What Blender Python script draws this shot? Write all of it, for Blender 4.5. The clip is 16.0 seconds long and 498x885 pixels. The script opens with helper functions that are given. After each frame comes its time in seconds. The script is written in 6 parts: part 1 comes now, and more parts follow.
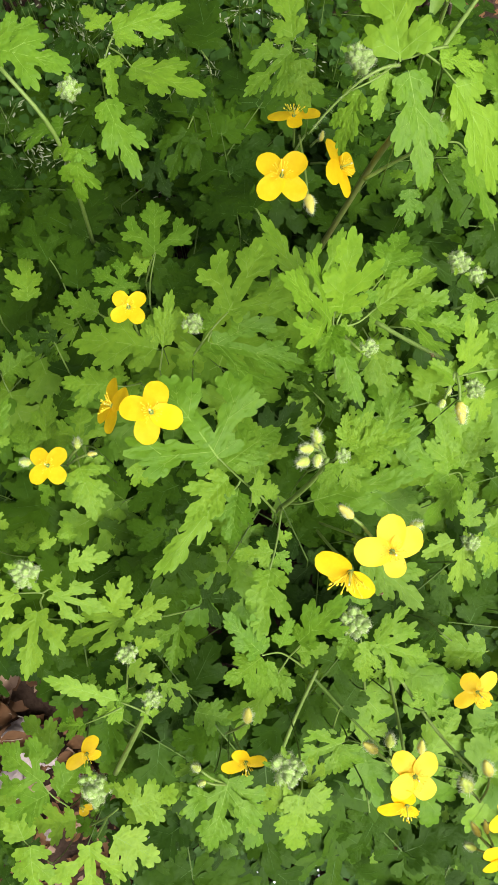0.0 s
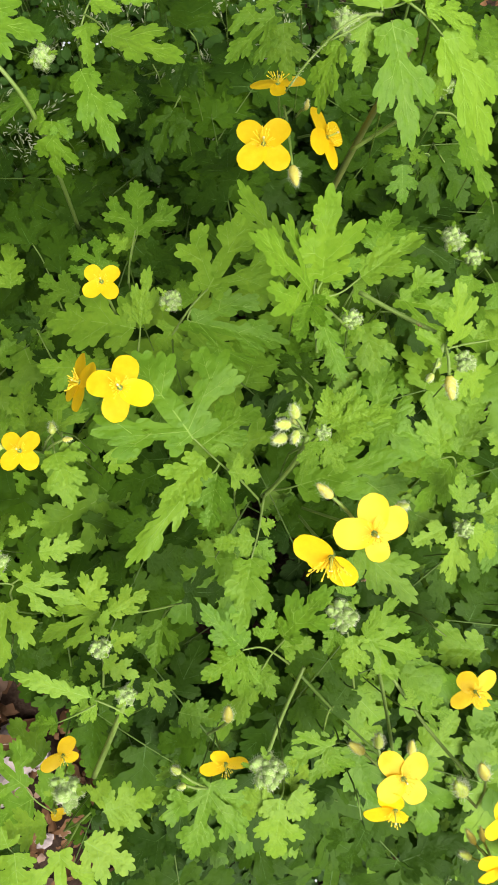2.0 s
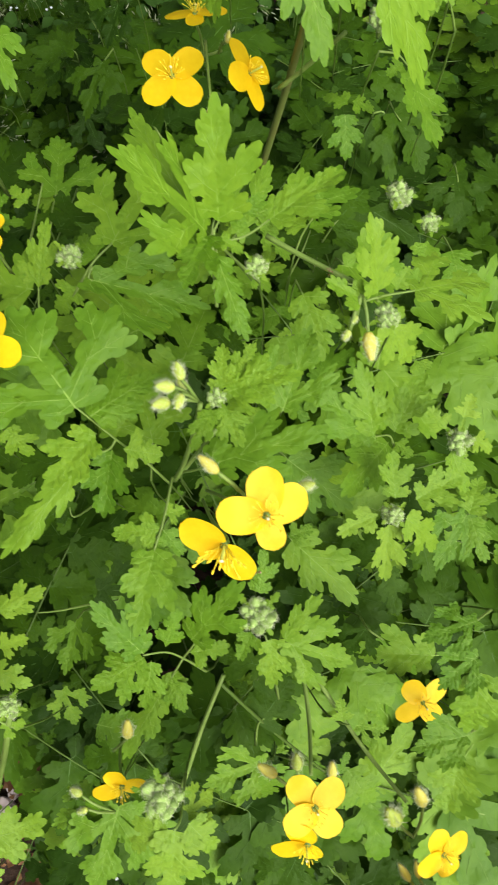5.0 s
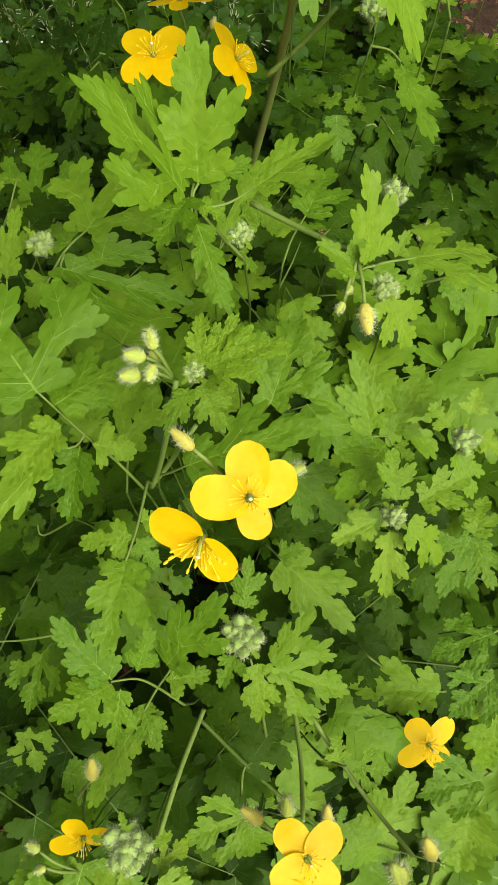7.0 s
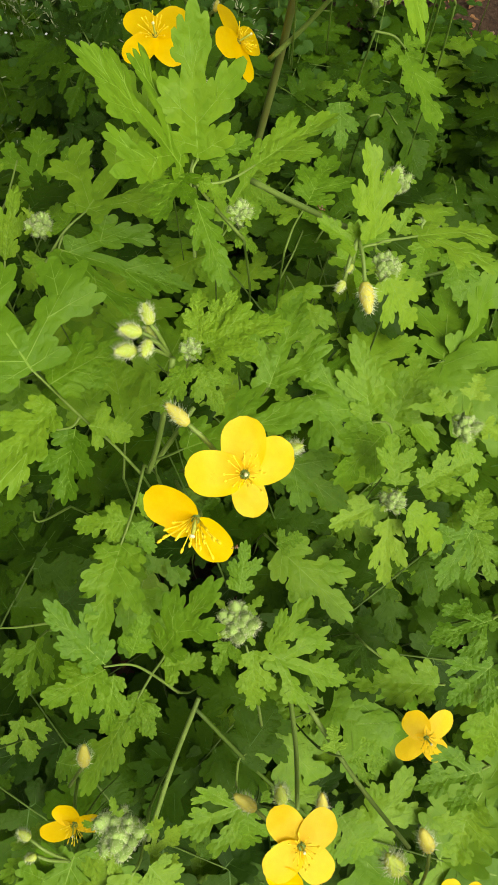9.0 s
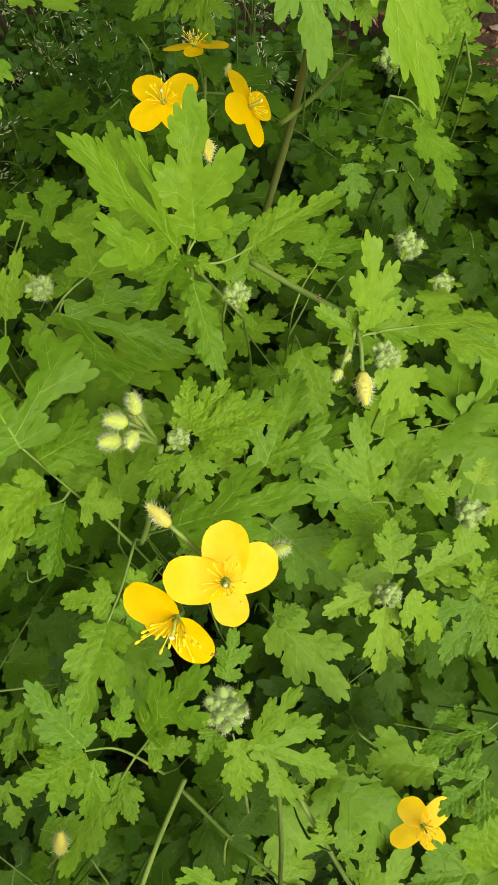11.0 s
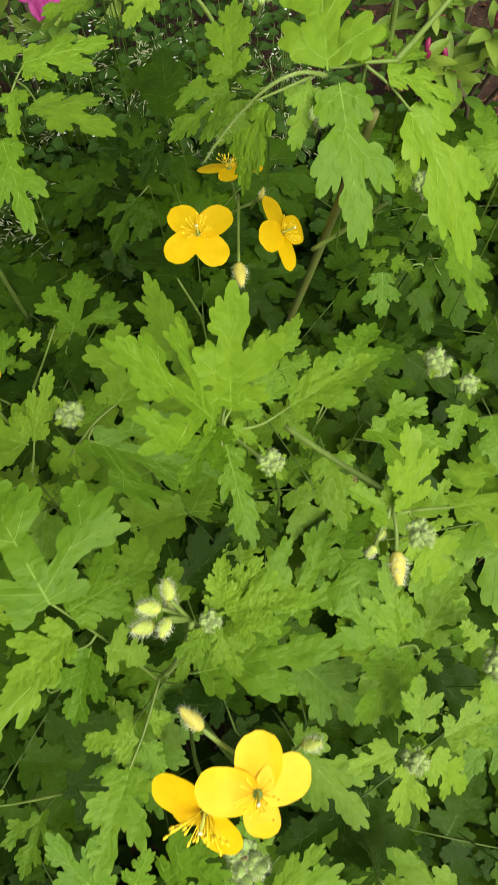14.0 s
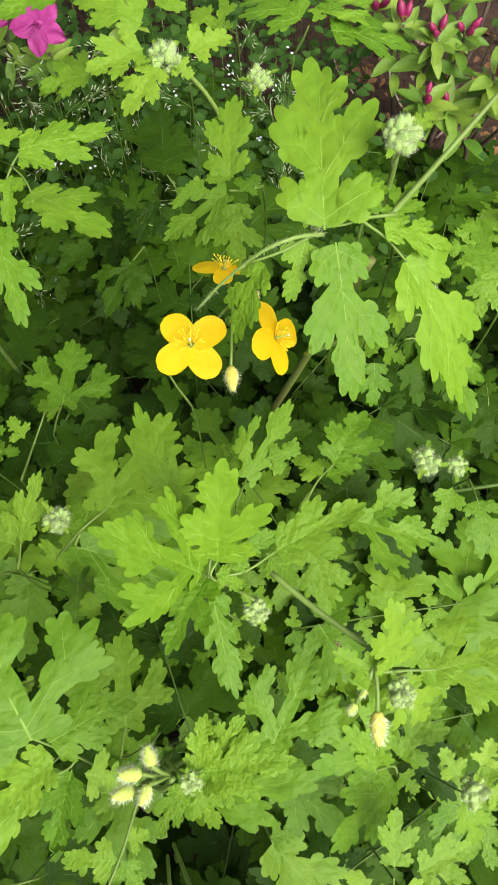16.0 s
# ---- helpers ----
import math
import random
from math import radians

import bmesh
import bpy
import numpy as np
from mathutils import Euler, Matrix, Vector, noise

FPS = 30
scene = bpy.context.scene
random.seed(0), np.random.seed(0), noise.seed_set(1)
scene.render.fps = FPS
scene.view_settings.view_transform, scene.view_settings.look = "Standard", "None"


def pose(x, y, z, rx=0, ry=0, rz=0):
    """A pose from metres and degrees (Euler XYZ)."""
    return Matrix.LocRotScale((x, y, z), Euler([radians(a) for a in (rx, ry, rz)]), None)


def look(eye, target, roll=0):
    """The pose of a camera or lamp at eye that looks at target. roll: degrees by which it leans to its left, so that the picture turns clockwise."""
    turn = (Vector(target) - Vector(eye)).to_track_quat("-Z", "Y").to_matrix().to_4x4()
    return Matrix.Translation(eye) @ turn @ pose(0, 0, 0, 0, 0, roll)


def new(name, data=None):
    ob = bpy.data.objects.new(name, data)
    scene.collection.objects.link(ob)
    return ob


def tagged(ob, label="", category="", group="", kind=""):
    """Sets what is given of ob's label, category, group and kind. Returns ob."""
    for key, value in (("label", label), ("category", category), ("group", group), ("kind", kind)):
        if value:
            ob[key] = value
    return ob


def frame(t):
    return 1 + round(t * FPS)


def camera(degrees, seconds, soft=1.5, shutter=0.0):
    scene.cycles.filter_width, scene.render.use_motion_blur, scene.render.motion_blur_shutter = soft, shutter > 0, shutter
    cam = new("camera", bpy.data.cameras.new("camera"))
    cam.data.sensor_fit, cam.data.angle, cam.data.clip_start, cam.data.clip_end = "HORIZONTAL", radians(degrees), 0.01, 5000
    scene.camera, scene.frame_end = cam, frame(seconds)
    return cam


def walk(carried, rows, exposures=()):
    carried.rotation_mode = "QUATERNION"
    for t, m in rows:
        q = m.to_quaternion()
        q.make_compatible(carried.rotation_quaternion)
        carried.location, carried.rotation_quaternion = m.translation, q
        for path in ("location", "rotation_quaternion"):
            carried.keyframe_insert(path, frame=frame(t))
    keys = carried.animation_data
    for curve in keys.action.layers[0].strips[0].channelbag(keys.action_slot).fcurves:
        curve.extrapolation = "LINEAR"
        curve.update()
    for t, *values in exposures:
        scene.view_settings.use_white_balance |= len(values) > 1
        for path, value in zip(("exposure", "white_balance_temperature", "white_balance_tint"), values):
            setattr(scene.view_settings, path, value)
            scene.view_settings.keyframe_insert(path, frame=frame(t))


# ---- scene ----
cam = camera(37.7, 16.0, shutter=0.5)
ROWS = [
    (0, -0.00401, -0.00127, 0.78156, 10.179, -0.542, -0.011),
    (0.5, -0.00556, -0.00367, 0.77888, 10.003, -0.709, 0.141),
    (1, -0.00241, -0.00635, 0.77658, 10.165, -0.950, 0.047),
    (1.5, 0.00468, -0.01001, 0.77263, 10.430, -0.964, -0.254),
    (2, 0.00841, -0.00913, 0.76204, 10.812, 0.132, 0.041),
    (2.5, 0.00138, 0.00160, 0.75331, 11.254, 1.049, 1.879),
    (3, -0.01637, 0.01264, 0.73944, 10.554, 2.443, 3.733),
    (3.5, 0.00396, 0.00467, 0.73405, 11.320, 1.646, 3.284),
    (4, 0.02502, -0.00246, 0.73215, 11.309, 0.912, 1.924),
    (4.5, 0.03648, -0.00424, 0.72845, 11.112, 0.470, 0.802),
    (5, 0.04402, -0.01231, 0.72038, 11.122, 0.032, 0.263),
    (5.2, 0.04650, -0.01491, 0.71932, 11.450, -0.410, 0.412),
    (7.3, 0.04703, -0.02886, 0.68486, 16.013, -0.564, 0.270),
    (7.5, 0.04639, -0.03001, 0.68323, 15.916, -0.287, 0.352),
    (8, 0.04718, -0.03339, 0.68561, 15.370, -0.981, 0.579),
    (10.3, 0.05524, -0.02131, 0.68352, 17.743, 0.561, 1.895),
    (10.5, 0.05805, -0.01500, 0.68485, 17.903, 0.608, 2.462),
    (11, 0.05563, -0.01246, 0.68358, 17.640, 0.364, 3.103),
    (11.5, 0.05565, -0.01097, 0.68241, 17.890, 0.717, 2.950),
    (12, 0.05497, -0.00670, 0.68157, 17.980, 0.235, 3.503),
    (12.5, 0.05291, -0.00443, 0.68295, 18.124, 0.387, 3.586),
    (13, 0.04765, 0.00257, 0.68795, 18.093, 0.113, 4.015),
    (13.5, 0.04490, 0.01480, 0.69224, 18.439, 0.053, 4.452),
    (14, 0.04697, 0.02783, 0.69602, 18.560, 0.708, 4.700),
    (14.5, 0.04749, 0.04473, 0.70005, 19.075, 0.486, 5.811),
    (15, 0.04785, 0.06743, 0.70833, 19.656, -0.208, 7.207),
    (15.5, 0.04543, 0.07194, 0.71120, 18.762, -0.596, 7.103),
    (16, 0.04352, 0.06945, 0.71022, 17.607, -0.612, 6.120),
]
walk(cam, [(t, pose(x, y, z, rx, ry, rz)) for t, x, y, z, rx, ry, rz in ROWS], [(0, 1.17, 6500, 11), (1.5, 1.15, 6550, 12), (2.5, 1.16, 6600, 12), (3, 1.25, 6500, 9), (3.5, 1.24, 6450, 8), (4, 1.12, 6500, 8), (5, 0.99, 6600, 9), (8, 0.70, 7500, 3), (11, 0.73, 7500, 3), (13, 0.75, 7400, 5), (14, 0.83, 6950, 9), (14.5, 0.93, 6850, 9), (15, 1.12, 6550, 9), (16, 1.25, 6500, 10)])
from mathutils import geometry


# ---- world and light: a bright overcast spring day ----
world = bpy.data.worlds.new("world")
scene.world = world
world.use_nodes = True
wn = world.node_tree.nodes
sky = wn.new("ShaderNodeTexSky")
sky.sky_type = "NISHITA"
sky.sun_disc = False
sky.sun_elevation = radians(53)
sky.sun_rotation = radians(136)
sky.air_density, sky.dust_density, sky.ozone_density = 1.0, 4.0, 1.0
grey = wn.new("ShaderNodeRGBToBW")
cloud = wn.new("ShaderNodeMixRGB")
cloud.inputs["Fac"].default_value = 0.8
world.node_tree.links.new(sky.outputs["Color"], grey.inputs[0])
world.node_tree.links.new(sky.outputs["Color"], cloud.inputs["Color1"])
world.node_tree.links.new(grey.outputs[0], cloud.inputs["Color2"])
world.node_tree.links.new(cloud.outputs["Color"], wn["Background"].inputs["Color"])
wn["Background"].inputs["Strength"].default_value = 0.092

sun = new("sun", bpy.data.lights.new("sun", "SUN"))
sun.data.energy, sun.data.angle, sun.data.color = 2.4, radians(44), (1.0, 0.96, 0.9)
sun.matrix_world = look((0.69, -0.725, 1.33), (0, 0, 0))


# ---- materials ----
def material(name, rough=0.6, spec=0.4):
    m = bpy.data.materials.new(name)
    m.use_nodes = True
    n, l = m.node_tree.nodes, m.node_tree.links
    b = n["Principled BSDF"]
    b.inputs["Roughness"].default_value = rough
    b.inputs["Specular IOR Level"].default_value = spec
    return m, n, l, b


def noise_node(n, l, scale, detail=4.0, coords="Object", rough=0.6):
    tc = n.new("ShaderNodeTexCoord")
    t = n.new("ShaderNodeTexNoise")
    t.inputs["Scale"].default_value, t.inputs["Detail"].default_value = scale, detail
    t.inputs["Roughness"].default_value = rough
    l.new(tc.outputs[coords], t.inputs["Vector"])
    return t


def ramp(n, l, source, stops):
    r = n.new("ShaderNodeValToRGB")
    while len(r.color_ramp.elements) < len(stops):
        r.color_ramp.elements.new(0.5)
    for e, (p, c) in zip(r.color_ramp.elements, stops):
        e.position, e.color = p, (*c, 1)
    l.new(source, r.inputs["Fac"])
    return r


def blend(n, l, kind, fac, a, b):
    x = n.new("ShaderNodeMixRGB")
    x.blend_type = kind
    for socket, value in zip(("Fac", "Color1", "Color2"), (fac, a, b)):
        if isinstance(value, (int, float)):
            x.inputs[socket].default_value = value
        elif isinstance(value, tuple):
            x.inputs[socket].default_value = (*value, 1)
        else:
            l.new(value, x.inputs[socket])
    return x.outputs["Color"]


def bump(n, l, b, height, strength, distance):
    x = n.new("ShaderNodeBump")
    x.inputs["Strength"].default_value, x.inputs["Distance"].default_value = strength, distance
    l.new(height, x.inputs["Height"])
    l.new(x.outputs["Normal"], b.inputs["Normal"])
    return x


def leaf_material(name, dark, light, through_colour, crinkle, cells, sheen=0.28, let=0.2, veined=0.0):
    """A thin leaf: reflects and lets light through; blistered between the veins."""
    m, n, l, b = material(name, 0.58, sheen)
    info = n.new("ShaderNodeObjectInfo")
    tint = ramp(n, l, info.outputs["Random"], [(0.0, dark), (1.0, light)])
    patches = noise_node(n, l, 3.0, 3.0)
    shade = ramp(n, l, patches.outputs["Fac"], [(0.3, (0.84, 0.9, 0.8)), (0.7, (1.14, 1.08, 1.1))])
    colour = blend(n, l, "MULTIPLY", 1.0, tint.outputs["Color"], shade.outputs["Color"])
    tc = n.new("ShaderNodeTexCoord")
    v = n.new("ShaderNodeTexVoronoi")
    v.feature = "SMOOTH_F1"
    v.inputs["Scale"].default_value = cells
    v.inputs["Smoothness"].default_value = 0.6
    wob = noise_node(n, l, 9.0, 2.0)
    warped = blend(n, l, "LINEAR_LIGHT", 0.06, tc.outputs["Object"], wob.outputs["Color"])
    l.new(warped, v.inputs["Vector"])
    fine = noise_node(n, l, 60.0, 3.0)
    net = ramp(n, l, v.outputs["Distance"], [(0.25, (1.0, 1.0, 1.0)), (0.75, (1.16, 1.12, 1.2))])
    colour = blend(n, l, "MULTIPLY", 0.8, colour, net.outputs["Color"])
    l.new(colour, b.inputs["Base Color"])
    h = n.new("ShaderNodeMath")
    h.operation = "MULTIPLY_ADD"
    h.inputs[1].default_value = 0.15
    l.new(fine.outputs["Fac"], h.inputs[0])
    inv = n.new("ShaderNodeMath")
    inv.operation = "SUBTRACT"
    inv.inputs[0].default_value = 1.0
    l.new(v.outputs["Distance"], inv.inputs[1])
    l.new(inv.outputs[0], h.inputs[2])
    if veined:
        # side veins sunk between pillows, slanting off the midrib
        wide = n.new("ShaderNodeSeparateXYZ")
        l.new(warped, wide.inputs[0])
        sums = [("ABSOLUTE", wide.outputs["X"], 0), ("MULTIPLY", None, -0.8), ("ADD", None, wide.outputs["Y"]), ("MULTIPLY", None, 9.0), ("PINGPONG", None, 0.5), ("POWER", None, 0.5), ("MULTIPLY", None, veined), ("ADD", None, h.outputs[0])]
        last = None
        for kind, first, second in sums:
            step = n.new("ShaderNodeMath")
            step.operation = kind
            l.new(first if first is not None else last, step.inputs[0])
            if isinstance(second, (int, float)):
                step.inputs[1].default_value = second
            else:
                l.new(second, step.inputs[1])
            last = step.outputs[0]
        h = step
    bm_node = bump(n, l, b, h.outputs[0], crinkle, 0.0007)
    thin = n.new("ShaderNodeBsdfTranslucent")
    lit = blend(n, l, "MULTIPLY", 1.0, colour, through_colour)
    l.new(lit, thin.inputs["Color"])
    l.new(bm_node.outputs["Normal"], thin.inputs["Normal"])
    mix = n.new("ShaderNodeMixShader")
    mix.inputs[0].default_value = let
    l.new(b.outputs[0], mix.inputs[1])
    l.new(thin.outputs[0], mix.inputs[2])
    l.new(mix.outputs[0], n["Material Output"].inputs["Surface"])
    return m


LEAF = leaf_material("celandine leaf", (0.072, 0.172, 0.005), (0.142, 0.268, 0.014), (1.5, 1.35, 0.3), 0.46, 13.0, veined=0.5)
CRINKLED = leaf_material("crinkled young leaf", (0.10, 0.215, 0.008), (0.145, 0.27, 0.014), (1.5, 1.35, 0.3), 0.45, 20.0, veined=0.5)
YOUNG = leaf_material("young celandine leaf", (0.112, 0.225, 0.010), (0.175, 0.30, 0.022), (1.5, 1.35, 0.3), 0.3, 16.0, veined=0.4)
# LOWER: the leaf colour darkened to paint in the shade beneath the canopy
LOWER = leaf_material("shade-darkened older celandine leaf", (0.013, 0.039, 0.0012), (0.043, 0.102, 0.0035), (1.5, 1.35, 0.3), 0.36, 15.0, 0.12, veined=0.35)
AZALEA_LEAF = leaf_material("azalea leaf", (0.07, 0.17, 0.012), (0.19, 0.29, 0.03), (1.4, 1.3, 0.5), 0.25, 9.0, 0.5)
COVER_LEAF = leaf_material("ground cover leaf", (0.018, 0.055, 0.007), (0.045, 0.105, 0.015), (1.4, 1.3, 0.6), 0.3, 9.0, 0.14)


def plain_material(name, colour, second, scale, rough=0.6, spec=0.35, relief=0.3, depth=0.001, let=0.0, coords="Object"):
    m, n, l, b = material(name, rough, spec)
    t = noise_node(n, l, scale, 5.0, coords)
    c = ramp(n, l, t.outputs["Fac"], [(0.3, colour), (0.72, second)])
    info = n.new("ShaderNodeObjectInfo")
    vary = ramp(n, l, info.outputs["Random"], [(0.0, (0.9, 0.9, 0.9)), (1.0, (1.08, 1.08, 1.08))])
    col = blend(n, l, "MULTIPLY", 1.0, c.outputs["Color"], vary.outputs["Color"])
    l.new(col, b.inputs["Base Color"])
    bump(n, l, b, t.outputs["Fac"], relief, depth)
    if let:
        thin = n.new("ShaderNodeBsdfTranslucent")
        l.new(col, thin.inputs["Color"])
        mix = n.new("ShaderNodeMixShader")
        mix.inputs[0].default_value = let
        l.new(b.outputs[0], mix.inputs[1])
        l.new(thin.outputs[0], mix.inputs[2])
        l.new(mix.outputs[0], n["Material Output"].inputs["Surface"])
    return m


VEIN = plain_material("leaf vein", (0.14, 0.26, 0.022), (0.185, 0.315, 0.038), 8.0, 0.55)
# vein colour darkened to go with the shade painted into LOWER
LOWER_VEIN = plain_material("shade-darkened older leaf vein", (0.035, 0.09, 0.005), (0.06, 0.135, 0.011), 8.0, 0.55)
STEM = plain_material("celandine stem", (0.125, 0.205, 0.035), (0.175, 0.26, 0.055), 90.0, 0.55, 0.35, 0.3, 0.0005)
# stem green darkened, so stalks low in the clump carry their shade as colour
LOWER_STEM = plain_material("shade-darkened leaf stalk", (0.055, 0.105, 0.010), (0.085, 0.15, 0.02), 90.0, 0.6)
RED_STEM = plain_material("reddish celandine stem", (0.13, 0.125, 0.035), (0.12, 0.17, 0.035), 60.0, 0.55, 0.35, 0.3, 0.0005)
HAIR = plain_material("pale hairs", (0.46, 0.53, 0.31), (0.58, 0.63, 0.41), 30.0, 0.6, 0.3, 0.0, 0.0001)
BUD = plain_material("bud sepal", (0.28, 0.39, 0.055), (0.45, 0.50, 0.10), 3.0, 0.55, 0.3, 0.3, 0.0004)
RIPE_BUD = plain_material("yellowing bud sepal", (0.44, 0.42, 0.07), (0.56, 0.50, 0.11), 3.0, 0.55, 0.3, 0.3, 0.0004)
WOOL = plain_material("woolly young buds", (0.20, 0.32, 0.07), (0.30, 0.42, 0.14), 5.0, 0.7, 0.2, 0.4, 0.0006)
PETAL = plain_material("yellow petal", (0.88, 0.57, 0.004), (0.93, 0.65, 0.010), 4.0, 0.5, 0.3, 0.25, 0.0006, 0.36)
STAMEN = plain_material("stamen", (0.90, 0.64, 0.015), (0.94, 0.74, 0.05), 300.0, 0.5, 0.3, 0.2, 0.0002)
STIGMA = plain_material("pale stigma", (0.74, 0.72, 0.40), (0.8, 0.78, 0.5), 300.0, 0.5)
PISTIL = plain_material("green pistil", (0.42, 0.48, 0.07), (0.5, 0.55, 0.1), 300.0, 0.5)
PINK = plain_material("pink azalea petal", (0.30, 0.025, 0.16), (0.44, 0.06, 0.27), 5.0, 0.5, 0.3, 0.4, 0.001, 0.25)
MAGENTA = plain_material("azalea bud", (0.16, 0.006, 0.045), (0.26, 0.014, 0.08), 5.0, 0.45, 0.4, 0.3, 0.0006)
TWIG = plain_material("woody twig", (0.06, 0.045, 0.03), (0.13, 0.10, 0.07), 70.0, 0.8, 0.2, 0.6, 0.001)
PALE_TWIG = plain_material("bleached twig", (0.30, 0.23, 0.18), (0.42, 0.35, 0.28), 70.0, 0.8, 0.2, 0.6, 0.001)
DRY = plain_material("dry leaf", (0.07, 0.034, 0.016), (0.24, 0.125, 0.055), 6.0, 0.75, 0.2, 0.6, 0.002, 0.1)
PALE_DRY = plain_material("bleached dry leaf", (0.18, 0.11, 0.07), (0.34, 0.24, 0.18), 6.0, 0.75, 0.2, 0.6, 0.002, 0.1)
WHITE = plain_material("white petal", (0.55, 0.58, 0.62), (0.68, 0.7, 0.74), 40.0, 0.5, 0.3, 0.2, 0.0002, 0.2)
AWN = plain_material("pale grass spikelet", (0.24, 0.29, 0.16), (0.38, 0.42, 0.26), 40.0, 0.6, 0.3, 0.3, 0.0003, 0.2)


def soil_material():
    m, n, l, b = material("soil", 0.95, 0.1)
    big = noise_node(n, l, 9.0, 6.0)
    small = noise_node(n, l, 160.0, 6.0)
    c = ramp(n, l, big.outputs["Fac"], [(0.3, (0.022, 0.015, 0.011)), (0.7, (0.06, 0.038, 0.027))])
    g = ramp(n, l, small.outputs["Fac"], [(0.3, (0.6, 0.6, 0.6)), (0.7, (1.5, 1.45, 1.4))])
    l.new(blend(n, l, "MULTIPLY", 1.0, c.outputs["Color"], g.outputs["Color"]), b.inputs["Base Color"])
    bump(n, l, b, small.outputs["Fac"], 0.8, 0.004)
    return m


SOIL = soil_material()


# ---- shape helpers ----
def mesh_of(name, verts, faces, mats, which=None, smooth=True):
    me = bpy.data.meshes.new(name)
    me.from_pydata([tuple(v) for v in verts], [], faces)
    for m in mats:
        me.materials.append(m)
    if which is not None:
        me.polygons.foreach_set("material_index", which)
    if smooth:
        me.polygons.foreach_set("use_smooth", [True] * len(faces))
    me.update()
    return me


class Build:
    """Gathers tubes, blobs and strips into one mesh."""

    def __init__(self):
        self.v, self.f, self.m = [], [], []

    def add(self, verts, faces, mat=0):
        k = len(self.v)
        self.v += [tuple(p) for p in verts]
        self.f += [tuple(k + i for i in f) for f in faces]
        self.m += [mat] * len(faces)

    def tube(self, points, radii, sides=7, mat=0, cap=True):
        pts = [Vector(p) for p in points]
        rings = []
        side = None
        for i, p in enumerate(pts):
            d = (pts[min(i + 1, len(pts) - 1)] - pts[max(i - 1, 0)]).normalized()
            if side is None:
                side = d.orthogonal().normalized()
            side = (side - d * side.dot(d)).normalized()
            other = d.cross(side)
            r = radii[i] if isinstance(radii, (list, tuple)) else radii
            rings.append([p + r * (math.cos(2 * math.pi * k / sides) * side + math.sin(2 * math.pi * k / sides) * other) for k in range(sides)])
        verts = [p for ring in rings for p in ring]
        faces = [(i * sides + k, i * sides + (k + 1) % sides, (i + 1) * sides + (k + 1) % sides, (i + 1) * sides + k) for i in range(len(pts) - 1) for k in range(sides)]
        if cap:
            faces += [tuple(range(sides))[::-1], tuple((len(pts) - 1) * sides + k for k in range(sides))]
        self.add(verts, faces, mat)

    def turned(self, m, profile, sides=10, mat=0):
        """A turned body along z: profile of (height, radius)."""
        verts = [m @ Vector((r * math.cos(2 * math.pi * k / sides), r * math.sin(2 * math.pi * k / sides), z)) for z, r in profile for k in range(sides)]
        faces = [(i * sides + k, i * sides + (k + 1) % sides, (i + 1) * sides + (k + 1) % sides, (i + 1) * sides + k) for i in range(len(profile) - 1) for k in range(sides)]
        faces += [tuple(range(sides))[::-1], tuple((len(profile) - 1) * sides + k for k in range(sides))]
        self.add(verts, faces, mat)

    def hair(self, a, b, r, mat=0):
        a, b = Vector(a), Vector(b)
        d = (b - a).normalized()
        s = d.orthogonal().normalized() * r
        t = d.cross(s)
        self.add([a + s, a - 0.5 * s + 0.87 * t, a - 0.5 * s - 0.87 * t, b], [(0, 1, 3), (1, 2, 3), (2, 0, 3)], mat)

    def mesh(self, name, mats):
        return mesh_of(name, self.v, self.f, mats, self.m)


def curve_points(points, steps=6):
    """A smooth line through the points."""
    p = [Vector(q) for q in points]
    if len(p) < 3:
        return [p[0].lerp(p[-1], i / steps) for i in range(steps + 1)]
    p = [2 * p[0] - p[1], *p, 2 * p[-1] - p[-2]]
    out = []
    for a, b, c, d in zip(p, p[1:], p[2:], p[3:]):
        for i in range(steps):
            t = i / steps
            out.append(0.5 * (2 * b + (c - a) * t + (2 * a - 5 * b + 4 * c - d) * t * t + (3 * b - a - 3 * c + d) * t**3))
    return out + [p[-2]]


def part(name, me, parent, label="", m=None):
    """One mesh object under a thing or a part, in world coordinates unless m places it."""
    ob = new(name, me)
    ob.parent = parent
    if m is not None:
        ob.matrix_basis = m
    if label:
        tagged(ob, label)
    return ob


def thing(name, at, label, category, group="", kind=""):
    ob = new(name)
    ob.empty_display_size = 0.02
    ob.location = at
    return tagged(ob, label, category, group, kind)


def shifted(ob, p):
    """A point of the world in the frame of a thing that stands upright at its place."""
    return Vector(p) - ob.location


# ---- leaflets: base at the origin, tip at (0, 1, 0), face towards z ----
# each lobe: the point on the midrib or on a side lobe that it leaves from, its angle off the midrib, length, width and teeth
LOBES = {
    "oval": [(0, 0.06, 64, 0.33, 0.21, 4), (0, 0.27, 46, 0.50, 0.27, 5), (0, 0.58, 27, 0.30, 0.16, 3)],
    "long": [(0, 0.08, 50, 0.22, 0.14, 2), (0, 0.24, 34, 0.32, 0.16, 3), (0, 0.46, 28, 0.32, 0.15, 3), (0, 0.64, 24, 0.22, 0.11, 2)],
    "tri": [(0, 0.02, 92, 0.22, 0.17, 2), (0, 0.06, 52, 0.78, 0.20, 5), (0.24, 0.25, 88, 0.35, 0.18, 4), (0.37, 0.35, 14, 0.31, 0.17, 4), (0, 0.48, 40, 0.36, 0.20, 4), (0, 0.68, 30, 0.22, 0.14, 2)],
    "small": [(0, 0.13, 60, 0.42, 0.29, 4), (0, 0.46, 42, 0.30, 0.18, 2)],
}
